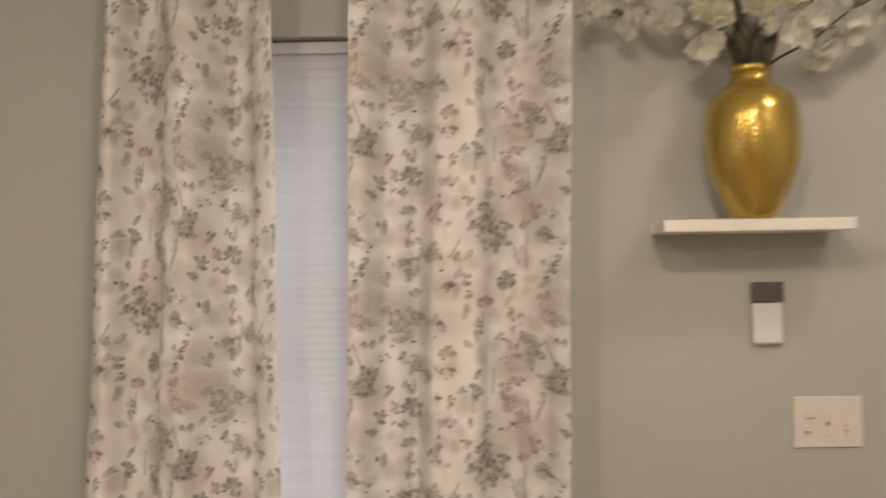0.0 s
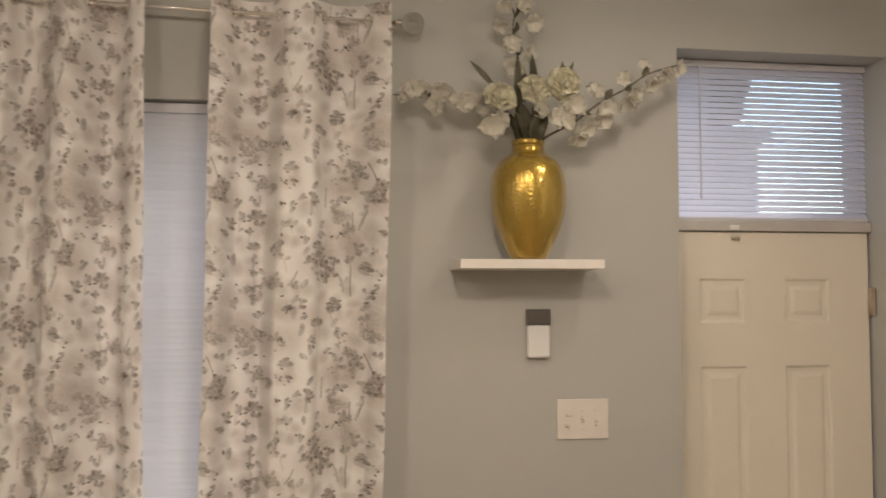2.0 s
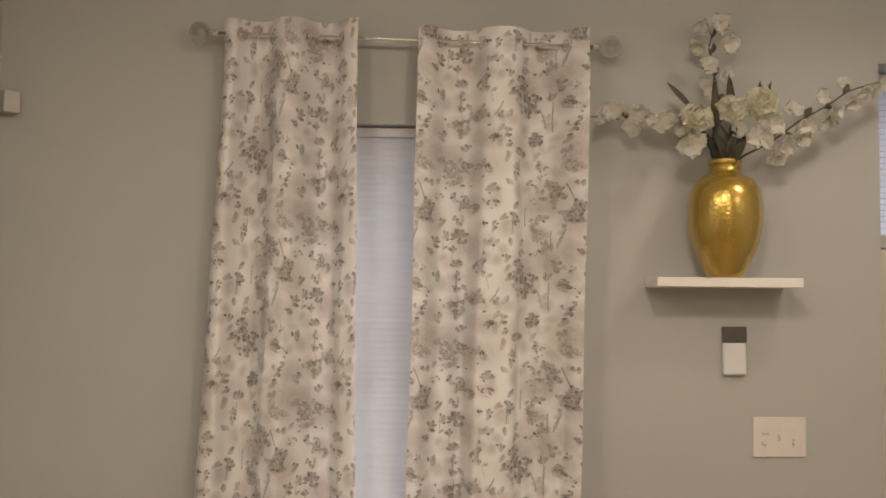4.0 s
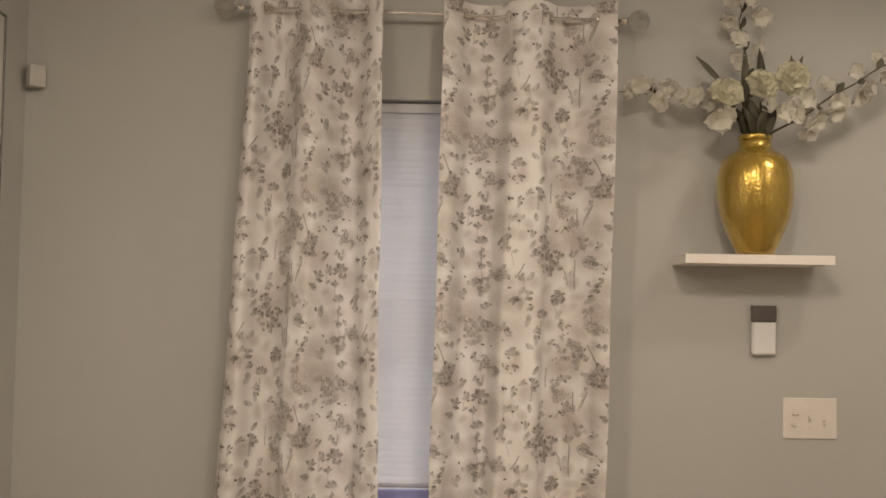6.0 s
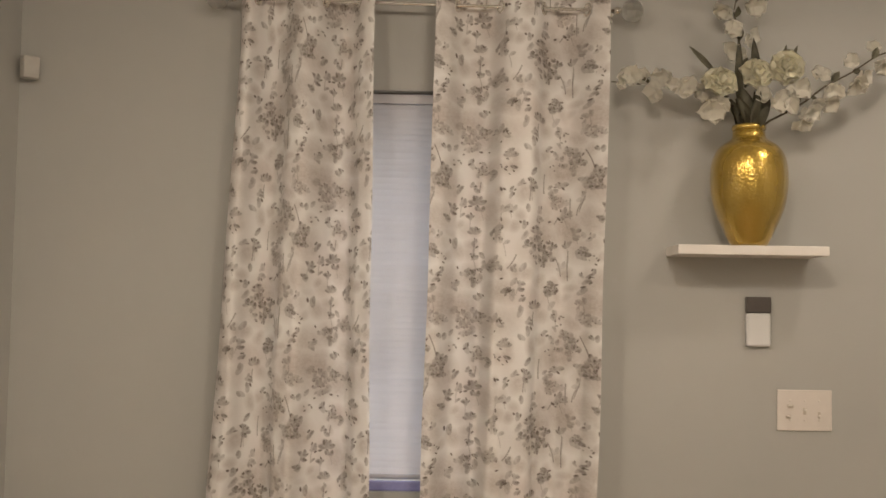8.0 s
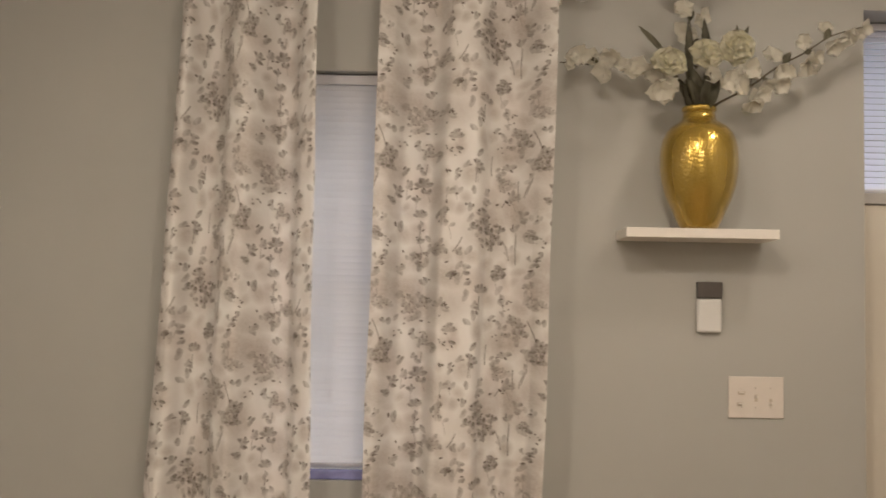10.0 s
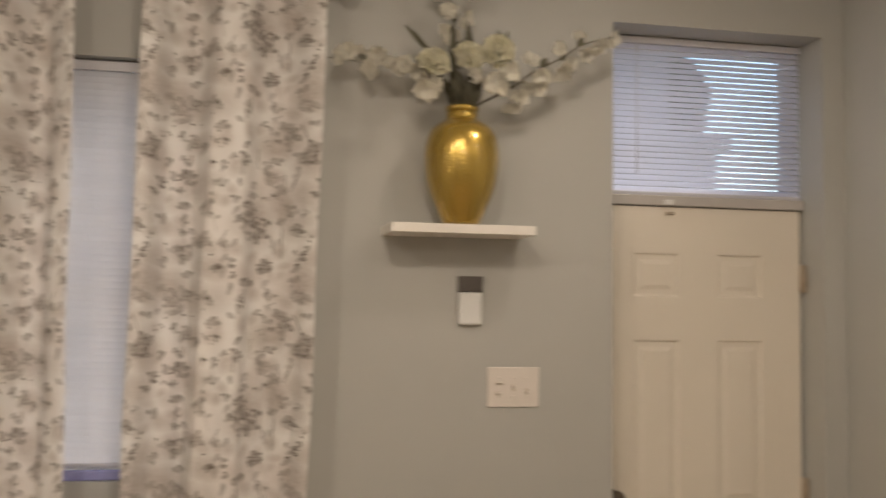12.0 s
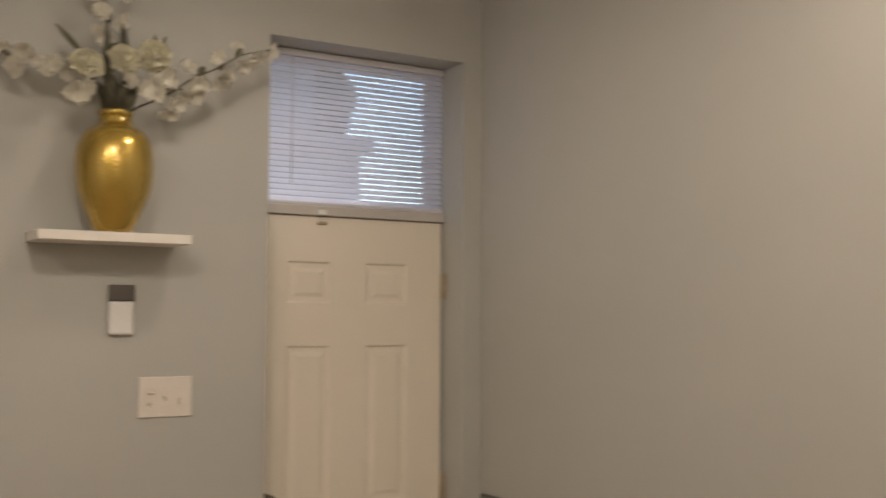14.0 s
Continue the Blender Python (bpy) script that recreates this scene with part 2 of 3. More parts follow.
def window_unit(name, x0, x1, z0, z1, y, panes, label, f=0.05):
    """Sash frame with glass at depth y in an opening."""
    w = thing(name, label, "window", kind="structure")
    part("window_frame", box_bm(x0, x0 + f, y, y + 0.06, z0, z1, bevel=0.004), TRIM, w)
    part("window_frame", box_bm(x1 - f, x1, y, y + 0.06, z0, z1, bevel=0.004), TRIM, w)
    part("window_frame", box_bm(x0 + f, x1 - f, y, y + 0.06, z0, z0 + f, bevel=0.004), TRIM, w)
    part("window_frame", box_bm(x0 + f, x1 - f, y, y + 0.06, z1 - f, z1, bevel=0.004), TRIM, w)
    step = (z1 - z0 - 2 * f) / panes
    for i in range(panes):
        a = z0 + f + i * step
        g = part("pane", box_bm(x0 + f, x1 - f, y + 0.028, y + 0.032, a + 0.012 * (i > 0), a + step - 0.012 * (i < panes - 1)), GLASS, w)
        g.visible_shadow = False
        if i:
            part("meeting_rail", box_bm(x0 + f, x1 - f, y + 0.005, y + 0.055, a - 0.012, a + 0.012, bevel=0.003), TRIM, w)
    return w


window_unit("window_1", WIN[0], WIN[1], WIN[2], WIN[3], 0.20, 2, "white double-hung window behind closed blinds")
window_unit("window_2", DOORWAY[0], DOORWAY[1], 2.022, DOORWAY[3], 0.205, 1, "white transom window over the front door", 0.03)
sill = part("window_sill", box_bm(WIN[0] + 0.002, WIN[1] - 0.002, 0.052, 0.198, WIN[2] + 0.001, WIN[2] + 0.012, bevel=0.003), TRIM)
tagged(sill, "white painted window sill inside the recess", "window sill", kind="structure")
# added strip whose blue stands in for daylight between bottom rail and sill
GAP_BLUE = material("gap_daylight_blue", (0.30, 0.31, 0.60), 0.8, second=(0.36, 0.37, 0.66), scale=60, bump=0.2)
strip = thing("blue_gap_strip", "blue strip on window sill, standing in for daylight below blind", "draught strip", (0, 0.036, WIN[2] + 0.0005))
part("gap_strip", box_bm(WIN[0] + 0.004, WIN[1] - 0.004, -0.012, 0.012, 0, 0.030, bevel=0.004), GAP_BLUE, strip)
# door-frame paint darkened to carry the shade of the recess under the blind
SHADED_BAR = material("shaded_painted_wood", (0.50, 0.48, 0.47), 0.5, second=(0.55, 0.53, 0.51), scale=9, bump=0.05)
stop = part("door_stop", box_bm(DOORWAY[0] + 0.001, DOORWAY[1] - 0.001, 0.186, 0.204, 1.985, 2.0155), SHADED_BAR)
tagged(stop, "painted stop behind the door top, shade in its colour", "door frame", kind="structure")
bar = part("transom_bar", box_bm(DOORWAY[0] + 0.001, DOORWAY[1] - 0.001, 0.125, 0.203, 2.016, 2.052, bevel=0.004), SHADED_BAR)
tagged(bar, "painted transom bar between door and blind, shade in its colour", "door frame", kind="structure")


# ---- blinds ----
def blind(name, x0, x1, z0, z1, y, label, wand_x, cord_xs, head=0.03, tilt=56.3, wand_len=0.4, slat=SHADED_SLAT, slack=0.0):
    """Mini blind: head rail, tilted curved slats, ladder cords, bottom rail and wand. slack: degrees by which the slats close from the bottom to the top."""
    b = thing(name, label, "blinds")
    part("head_rail", box_bm(x0, x1, y - 0.014, y + 0.014, z1 - head, z1, bevel=0.002), RAIL, b)
    part("bottom_rail", box_bm(x0, x1, y - 0.013, y + 0.013, z0, z0 + 0.014, bevel=0.004), RAIL, b)
    pitch, width, n = 0.0205, 0.025, 5
    bm = bmesh.new()
    rows = []
    for i in range(n + 1):
        s = (i / n - 0.5) * width
        crown = 0.0011 * (1 - (2 * i / n - 1) ** 2)
        rows.append([bm.verts.new((x, s, crown)) for x in (-(x1 - x0) / 2 + 0.003, (x1 - x0) / 2 - 0.003)])
    for a, c in zip(rows, rows[1:]):
        bm.faces.new((a[0], a[1], c[1], c[0]))
    me = mesh_of("slat", bm, slat, True)
    z = z0 + 0.014 + 0.010
    rnd = random.Random(7)
    while z < z1 - head + 0.004:
        s = new("slat", me)
        s.parent = b
        s.matrix_basis = pose((x0 + x1) / 2, y, z, tilt + slack * ((z - z0) / (z1 - z0) - 0.5) + rnd.uniform(-0.4, 0.4), rnd.uniform(-0.04, 0.04), 0)
        z += pitch
    for cx in cord_xs:
        for dy in (-0.0125, 0.0125):
            part("ladder_cord", tube([(cx, y + dy, z0 + 0.01), (cx, y + dy, z1 - head)], 0.0007, 5), CORD, b)
    part("tilt_wand", tube([(wand_x, y - 0.022, z1 - head - wand_len), (wand_x, y - 0.020, z1 - head + 0.004)], 0.0035, 6), RAIL, b, "dull white plastic tilt wand")
    return b


blind("window_blind", WIN[0] + 0.006, WIN[1] - 0.006, 1.142, WIN[3] - 0.004, 0.055, "white closed mini blind hanging inside the window recess", 0.12, (-0.38, 0.10), head=0.032, tilt=64.0, slat=LIT_SLAT)
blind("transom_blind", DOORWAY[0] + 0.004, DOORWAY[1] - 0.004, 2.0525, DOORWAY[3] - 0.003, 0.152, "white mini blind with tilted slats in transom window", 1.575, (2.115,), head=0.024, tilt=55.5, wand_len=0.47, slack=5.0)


# ---- front door ----
def front_door():
    x0, x1, z1, y, t = 1.437, 2.215, 2.0125, 0.140, 0.044
    d = thing("door_1", "cream painted six-panel front door, closed", "door", kind="structure")
    cols = [(1.563, 1.745), (1.884, 2.066)]
    rows = [(0.22, 0.80), (0.955, 1.545), (1.690, 1.852)]
    bm = bmesh.new()
    xs = [x0, cols[0][0], cols[0][1], cols[1][0], cols[1][1], x1]
    zs = [0.012, rows[0][0], rows[0][1], rows[1][0], rows[1][1], rows[2][0], rows[2][1], z1]
    for i in range(5):
        for j in range(7):
            if i in (1, 3) and j in (1, 3, 5):
                continue
            vs = [bm.verts.new((xs[a], y, zs[b])) for a, b in ((i, j), (i + 1, j), (i + 1, j + 1), (i, j + 1))]
            bm.faces.new(vs)
    bmesh.ops.remove_doubles(bm, verts=bm.verts, dist=1e-5)
    bmesh.ops.recalc_face_normals(bm, faces=bm.faces)
    edge = bmesh.ops.extrude_face_region(bm, geom=list(bm.faces))
    bmesh.ops.translate(bm, verts=[v for v in edge["geom"] if isinstance(v, bmesh.types.BMVert)], vec=(0, t, 0))
    part("leaf", bm, DOOR, d)
    for a, b in cols:
        for lo, hi in rows:
            bm = bmesh.new()
            prof = [(0.0, 0.0), (0.006, 0.001), (0.010, 0.0065), (0.016, 0.0075), (0.026, 0.0075), (0.030, 0.007), (0.042, 0.0030), (0.045, 0.0025)]
            rings = [[bm.verts.new(p) for p in ((a + i, y + h, lo + i), (b - i, y + h, lo + i), (b - i, y + h, hi - i), (a + i, y + h, hi - i))] for i, h in prof]
            for r, s in zip(rings, rings[1:]):
                for k in range(4):
                    bm.faces.new((r[k], r[(k + 1) % 4], s[(k + 1) % 4], s[k]))
            bm.faces.new(rings[-1])
            part("raised_panel", bm, DOOR, d)
    for hz in (1.766, 1.002, 0.25):
        h = part("hinge", tube([(x1 + 0.003, y - 0.006, hz - 0.05), (x1 + 0.003, y - 0.006, hz + 0.05)], 0.0075, 12), BRASS, d, "paint-smeared dull brass hinge", True)
        part("hinge_leaf", box_bm(x1 + 0.004, x1 + 0.0066, y - 0.034, y - 0.002, hz - 0.05, hz + 0.05), BRASS, h)
    kn = part("knob", lathe([(0.010, 0.0), (0.010, 0.030), (0.021, 0.036), (0.027, 0.046), (0.027, 0.056), (0.020, 0.064), (0.008, 0.067)], 28,
                            pose(1.488, y, 1.000, 90)), KNOB, d, "dark bronze round knob", True)
    part("rosette", lathe([(0.026, -0.0005), (0.026, 0.005), (0.022, 0.010), (0.014, 0.011)], 28, pose(1.488, y, 1.000, 90)), KNOB, kn, smooth=True)
    return d


front_door()
part_sensor = thing("door_contact", "small white contact sensor at the door top", "sensor", (1.690, 0.125, 2.026))
part("housing", box_bm(-0.018, 0.018, -0.012, -0.0005, -0.008, 0.010, bevel=0.003), PLASTIC, part_sensor)
latch = thing("door_hook", "small dark metal catch on the door top", "catch", (1.703, 0.1395, 1.990))
part("plate", box_bm(-0.017, 0.017, -0.004, 0.0, -0.006, 0.006, bevel=0.0015), BRASS, latch)
part("lip", box_bm(-0.013, 0.013, -0.010, -0.0035, -0.004, 0.001, bevel=0.001), BRASS, latch)


# ---- shelf, keypad, switches, corner sensor ----
shelf = thing("floating_shelf", "white floating wall shelf carrying a gold vase", "shelf", (0.875, 0, 1.870))
part("board", box_bm(-0.230, 0.230, -0.188, -0.001, 0, 0.029, bevel=0.0015), SHELF, shelf)

pad = thing("wall_remote", "white wall-mounted control with dark grey top", "remote control", (0.938, 0, 1.671))
part("body", box_bm(-0.039, 0.039, -0.022, -0.001, -0.085, 0.022, bevel=0.009, segments=4), PLASTIC, pad)
part("display", box_bm(-0.039, 0.039, -0.0225, -0.001, 0.024, 0.074, bevel=0.002), GREY_SCREEN, pad, "dark grey display window")
part("back_plate", box_bm(-0.035, 0.035, -0.012, -0.0005, 0.012, 0.032), GREY_SCREEN, pad)

plate = thing("switch_plate", "almond three-gang switch plate with toggles", "light switch", (1.0875, 0, 1.386))
bm = box_bm(-0.0875, 0.0875, -0.006, -0.0003, -0.065, 0.065, bevel=0.003, segments=3)
part("cover", bm, PLATE, plate)
for gx in (-0.046, 0.0, 0.046):
    for sz in (-0.030, 0.030):
        part("screw", lathe([(0.0034, 0), (0.0032, 0.0012), (0.001, 0.0016)], 10, pose(gx, -0.006, sz, 90)), PLATE, plate, smooth=True)


def toggle(gx, gz, w, h, tip):
    base = part("switch_slot", box_bm(gx - w / 2, gx + w / 2, -0.0068, -0.0055, gz - h / 2, gz + h / 2, bevel=0.0005), PLATE_DARK, plate)
    bm = box_bm(gx - w * 0.34, gx + w * 0.34, -0.016, -0.006, gz - h * 0.2 + tip, gz + h * 0.2 + tip, bevel=0.0015)
    part("lever", bm, PLATE, base)


toggle(-0.046, 0.013, 0.022, 0.010, 0.0015)
toggle(-0.052, -0.021, 0.016, 0.012, 0.0015)
toggle(0.0, -0.002, 0.010, 0.022, 0.004)
toggle(0.046, -0.014, 0.009, 0.020, -0.003)

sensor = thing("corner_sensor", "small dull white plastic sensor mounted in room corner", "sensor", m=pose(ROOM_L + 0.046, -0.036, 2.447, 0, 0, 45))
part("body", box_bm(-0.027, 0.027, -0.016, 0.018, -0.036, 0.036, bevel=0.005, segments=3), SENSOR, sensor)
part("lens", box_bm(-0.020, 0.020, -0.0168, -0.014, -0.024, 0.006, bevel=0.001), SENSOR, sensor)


def framed(name, label, side, y0, y1, z0, z1, inner, category):
    """A flat frame hung on a side wall; side is +1 for the right wall."""
    wall = ROOM_R if side > 0 else ROOM_L
    t = thing(name, label, category)

    def slab(a, b, c, d, near, far, bevel=0.0):
        xs = sorted((wall - side * near, wall - side * far))
        return box_bm(xs[0], xs[1], a, b, c, d, bevel=bevel)
    f = 0.009
    part("frame_rail", slab(y0, y1, z1 - f, z1, 0.001, 0.013, 0.002), FRAME_DARK, t)
    part("frame_rail", slab(y0, y1, z0, z0 + f, 0.001, 0.013, 0.002), FRAME_DARK, t)
    part("frame_stile", slab(y0, y0 + f, z0 + f, z1 - f, 0.001, 0.013, 0.002), FRAME_DARK, t)
    part("frame_stile", slab(y1 - f, y1, z0 + f, z1 - f, 0.001, 0.013, 0.002), FRAME_DARK, t)
    part("picture", slab(y0 + f, y1 - f, z0 + f, z1 - f, 0.002, 0.008), inner, t)
    return t


framed("picture_frame", "large pale picture in thin dark frame on wall", -1, -1.05, -0.200, 1.45, 2.600, PRINT_MAT, "picture")
framed("wall_panel", "grey framed panel hung low on side wall", 1, -0.66, -0.02, 0.35, 0.984, PANEL_GREY, "picture")

# ---- curtain rod ----
ROD_Y, ROD_X0, ROD_X1 = -0.092, -0.755, 0.470


def rod_z(x):
    """The rod hangs a little lower towards the door."""
    return 2.653 - 0.020 * x



rod = thing("curtain_rod", "thin brushed nickel curtain rod with crystal finials", "curtain rod")
part("pole", tube([(ROD_X0, ROD_Y, rod_z(ROD_X0)), (ROD_X1, ROD_Y, rod_z(ROD_X1))], 0.0056, 16), NICKEL, rod, smooth=True)
for ex, s in ((ROD_X0, -1), (ROD_X1, 1)):
    m = pose(ex, ROD_Y, rod_z(ex), 0, 90 * s, 0)
    fin = part("finial", lathe([(0.004, 0.012), (0.018, 0.016), (0.030, 0.026), (0.036, 0.042), (0.036, 0.052), (0.030, 0.067), (0.018, 0.077), (0.004, 0.081)], 9, m), CRYSTAL, rod, "faceted crystal ball finial")
    part("collar", lathe([(0.009, -0.012), (0.012, -0.008), (0.012, 0.006), (0.006, 0.012)], 16, m), NICKEL, fin, smooth=True)
for bx in (-0.715, 0.452):
    br = part("bracket", tube([(bx, -0.002, rod_z(bx) - 0.010), (bx, -0.05, rod_z(bx) - 0.014), (bx, ROD_Y, rod_z(bx) - 0.013)], 0.0045, 8), NICKEL, rod, smooth=True)
    part("wall_plate", lathe([(0.016, 0), (0.016, 0.003), (0.008, 0.005)], 16, pose(bx, -0.0005, rod_z(bx) - 0.010, 90)), NICKEL, br, smooth=True)


# ---- curtains ----
TILE_W, TILE_H, TEXEL = 0.475, 0.588, 0.0010


def floral_tile():
    """Ink, wash and warm-wash strengths of one repeat of the watercolour flower print; x runs across, y down, in metres."""
    w, h = round(TILE_W / TEXEL), round(TILE_H / TEXEL)
    ink, wash, warm = (np.zeros((h, w)) for _ in range(3))
    rnd = random.Random(23)
    U = 0.00078          # one step of the design grid

    def stamp(layer, cx, cy, rx, ry, angle, value, soft=0.35):
        """A soft-edged ellipse, wrapped round the repeat."""
        n = int((max(rx, ry) * (1 + soft)) / TEXEL) + 2
        i0, j0 = int(cy / TEXEL), int(cx / TEXEL)
        jj, ii = np.meshgrid(np.arange(j0 - n, j0 + n + 1), np.arange(i0 - n, i0 + n + 1))
        dx, dy = jj * TEXEL - cx, ii * TEXEL - cy
        c, q = math.cos(angle), math.sin(angle)
        d = np.sqrt(((dx * c + dy * q) / rx) ** 2 + ((dy * c - dx * q) / ry) ** 2)
        v = value * np.clip((1 + soft - d) / (2 * soft), 0, 1)
        a, b = ii % h, jj % w
        layer[a, b] = np.maximum(layer[a, b], v)

    def petal(x, y, a, size, tone, fat=0.5):
        """One brushed petal: an uneven body with a darker tip and a dark touch at one side."""
        c, q = math.cos(a), math.sin(a)
        stamp(ink, x + size * 0.45 * c, y + size * 0.45 * q, size * 0.50, size * fat * 0.46, a, tone * 0.75, 0.10)
        bow = rnd.choice((-1, 1)) * size * fat * 0.22
        stamp(ink, x + size * 0.66 * c - bow * q, y + size * 0.66 * q + bow * c, size * 0.36, size * fat * 0.30, a + rnd.uniform(-0.5, 0.5), tone * 1.15, 0.12)
        if rnd.random() < 0.55:
            side = a + rnd.choice((-1, 1)) * rnd.uniform(0.3, 0.7)
            stamp(ink, x + size * 0.8 * math.cos(side), y + size * 0.8 * math.sin(side), size * 0.22, size * 0.10, a + rnd.uniform(-0.6, 0.6), min(1, tone * 1.9), 0.2)

    def line(x, y, x1, y1, width=0.0015, value=0.95):
        n = max(2, int(math.hypot(x1 - x, y1 - y) / 0.0018))
        bend = rnd.uniform(-0.06, 0.06)
        for k in range(n + 1):
            f = k / n
            o = bend * math.sin(math.pi * f)
            stamp(ink, x + (x1 - x) * f + o * (y1 - y), y + (y1 - y) * f - o * (x1 - x), width, width, 0, value * rnd.uniform(0.6, 1), 0.6)

    def dot(x, y, r=0.0035, value=1.0):
        stamp(ink, x, y, r * rnd.uniform(0.9, 1.5), r * rnd.uniform(0.5, 0.8), rnd.uniform(0, 3.1), value, 0.3)

    def head(x, y, r, tone):
        """A round flower head of many four-petalled florets."""
        stamp(wash, x, y, r * 1.15, r * 1.1, 0, 0.62, 0.5)
        n = max(5, int(20 * (r / 0.055) ** 2))
        for k in range(n):
            a, q = 2.4 * k + rnd.uniform(-0.4, 0.4), r * 0.92 * math.sqrt((k + 0.5) / n)
            fx, fy, turn = x + q * math.cos(a), y + 0.95 * q * math.sin(a), rnd.uniform(0, 6.28)
            for j in range(rnd.randint(1, 3)):
                petal(fx, fy, turn + 1.5 * j, rnd.uniform(0.014, 0.022), tone * rnd.uniform(0.5, 1.25), rnd.uniform(0.6, 0.9))
            if rnd.random() < 0.35:
                dot(fx, fy, 0.0026, 1.0)

    def tulip(x, y, r, tone):
        """An open cup of upright petals."""
        stamp(wash, x, y, r, r * 0.8, 0, 0.4, 0.5)
        for k in range(5):
            petal(x, y + r * 0.25, -math.pi * (0.12 + 0.19 * k) + rnd.uniform(-0.15, 0.15), r * rnd.uniform(0.9, 1.25), tone * rnd.uniform(0.7, 1.3), 0.55)

    def rose(x, y, r):
        stamp(wash, x, y, r, r, 0, 0.3, 0.4)
        for k in range(6):
            petal(x, y, 1.05 * k + rnd.uniform(-0.2, 0.2), r * rnd.uniform(0.8, 1.1), rnd.uniform(0.35, 0.6), 0.8)
        for k in range(9):
            a, q = rnd.uniform(0, 6.28), r * rnd.uniform(0.15, 0.8)
            stamp(ink, x + q * math.cos(a), y + q * math.sin(a), r * rnd.uniform(0.12, 0.28), r * 0.07, a + 1.57 + rnd.uniform(-0.3, 0.3), rnd.uniform(0.7, 1.0), 0.25)

    for x, y, rx, ry, v in ((150, 545, 110, 60, .75), (330, 480, 60, 45, .7), (490, 255, 70, 60, .7), (600, 225, 55, 75, .8), (270, 165, 55, 45, .6),
                            (245, 600, 130, 60, .65), (70, 530, 55, 75, .7), (60, 190, 50, 60, .6), (575, 735, 85, 55, .8), (270, 905, 60, 45, .6), (110, 440, 80, 45, .55),
                            (450, 505, 70, 45, .4), (85, 800, 55, 70, .65), (640, 300, 45, 50, .5)):
        stamp(wash, x * U, y * U, rx * U, ry * U, rnd.uniform(-0.3, 0.3), v, 0.6)
    for x, y, rx, ry in ((275, 290, 80, 80), (190, 120, 90, 70), (440, 520, 90, 70), (520, 130, 60, 60), (600, 540, 70, 60), (330, 740, 60, 60)):
        stamp(warm, x * U, y * U, rx * U, ry * U, 0, 0.5, 0.9)
    for _ in range(60):
        stamp(wash, rnd.uniform(0, TILE_W), rnd.uniform(0, TILE_H), rnd.uniform(0.010, 0.026), rnd.uniform(0.010, 0.030), rnd.uniform(0, 3), rnd.uniform(0.3, 0.65), 0.6)
    for x, y, r, tone in ((482, 312, 68, .62), (200, 600, 62, .42), (600, 690, 58, .46), (210, 415, 40, .5), (255, 745, 36, .42), (555, 860, 34, .45), (85, 785, 44, .5), (290, 375, 28, .4), (75, 590, 26, .4)):
        head(x * U, y * U, r * U, tone)
    for x, y, r, tone in ((225, 112, 34, .55), (462, 990, 34, .42), (465, 535, 30, .42), (215, 236, 26, .45), (345, 690, 28, .45)):
        tulip(x * U, y * U, r * U, tone)
    rose(535 * U, 468 * U, 34 * U), rose(45 * U, 312 * U, 22 * U)
    for x, y, a, size, tone in ((325, 485, -0.5, 44, .7), (436, 655, -1.5, 42, .52), (430, 770, -0.9, 38, .62), (300, 285, -1.4, 50, .3), (345, 735, 0.4, 30, .75), (345, 865, -1.2, 30, .5),
                                (345, 840, -1.0, 28, .55), (655, 445, -0.6, 34, .5), (668, 420, -0.5, 26, .6), (80, 412, -1.3, 28, .5), (50, 420, -2.4, 24, .45), (140, 835, -1.1, 40, .6),
                                (395, 580, -1.2, 46, .45), (120, 660, -1.0, 30, .45), (560, 640, -2.0, 28, .4), (640, 560, -1.4, 30, .35), (155, 175, -0.8, 24, .5), (395, 470, -1.4, 34, .35)):
        petal(x * U, y * U, a, size * U, tone)
    for x, y, x1, y1 in ((545, 335, 572, 412), (600, 310, 600, 430), (217, 262, 212, 350), (345, 390, 378, 335), (456, 560, 457, 615), (430, 790, 424, 872), (495, 752, 494, 828),
                         (42, 655, 76, 745), (655, 845, 636, 905), (604, 850, 606, 930), (540, 200, 556, 176), (235, 785, 230, 825), (640, 120, 628, 165)):
        line(x * U, y * U, x1 * U, y1 * U)
    for x, y in ((230, 660), (263, 664), (325, 430), (160, 672), (186, 712), (238, 718), (560, 178), (572, 190), (523, 655), (642, 674), (575, 805), (520, 945), (438, 822), (310, 828), (322, 828),
                 (390, 205), (352, 163), (315, 195), (228, 298), (65, 262), (70, 420), (150, 384), (700, 748), (500, 652)):
        dot(x * U, y * U, rnd.uniform(0.003, 0.0052))
    for i in range(9):
        for j in range(8):
            x, y, a = (j + rnd.random()) * TILE_W / 8, (i + rnd.random()) * TILE_H / 9, rnd.uniform(-2.6, -0.5)
            kind, tone = rnd.random(), rnd.uniform(0.35, 0.7)
            if kind < 0.45:
                for k in range(rnd.randint(2, 4)):
                    petal(x + rnd.gauss(0, 0.004), y + rnd.gauss(0, 0.004), a + 0.9 * k, rnd.uniform(0.017, 0.027), tone * rnd.uniform(0.6, 1.1), 0.66)
                if rnd.random() < 0.5:
                    line(x, y, x + rnd.uniform(-0.012, 0.012), y + rnd.uniform(0.025, 0.05), 0.0011, 0.6)
            elif kind < 0.62:
                stamp(wash, x, y, 0.016, 0.018, 0, 0.4, 0.6)
                for k in range(rnd.randint(3, 6)):
                    dot(x + rnd.gauss(0, 0.010), y + rnd.gauss(0, 0.013), rnd.uniform(0.0022, 0.0042), rnd.uniform(0.6, 1.0))
            else:
                petal(x, y, a, rnd.uniform(0.024, 0.036), tone * 0.85, 0.55)
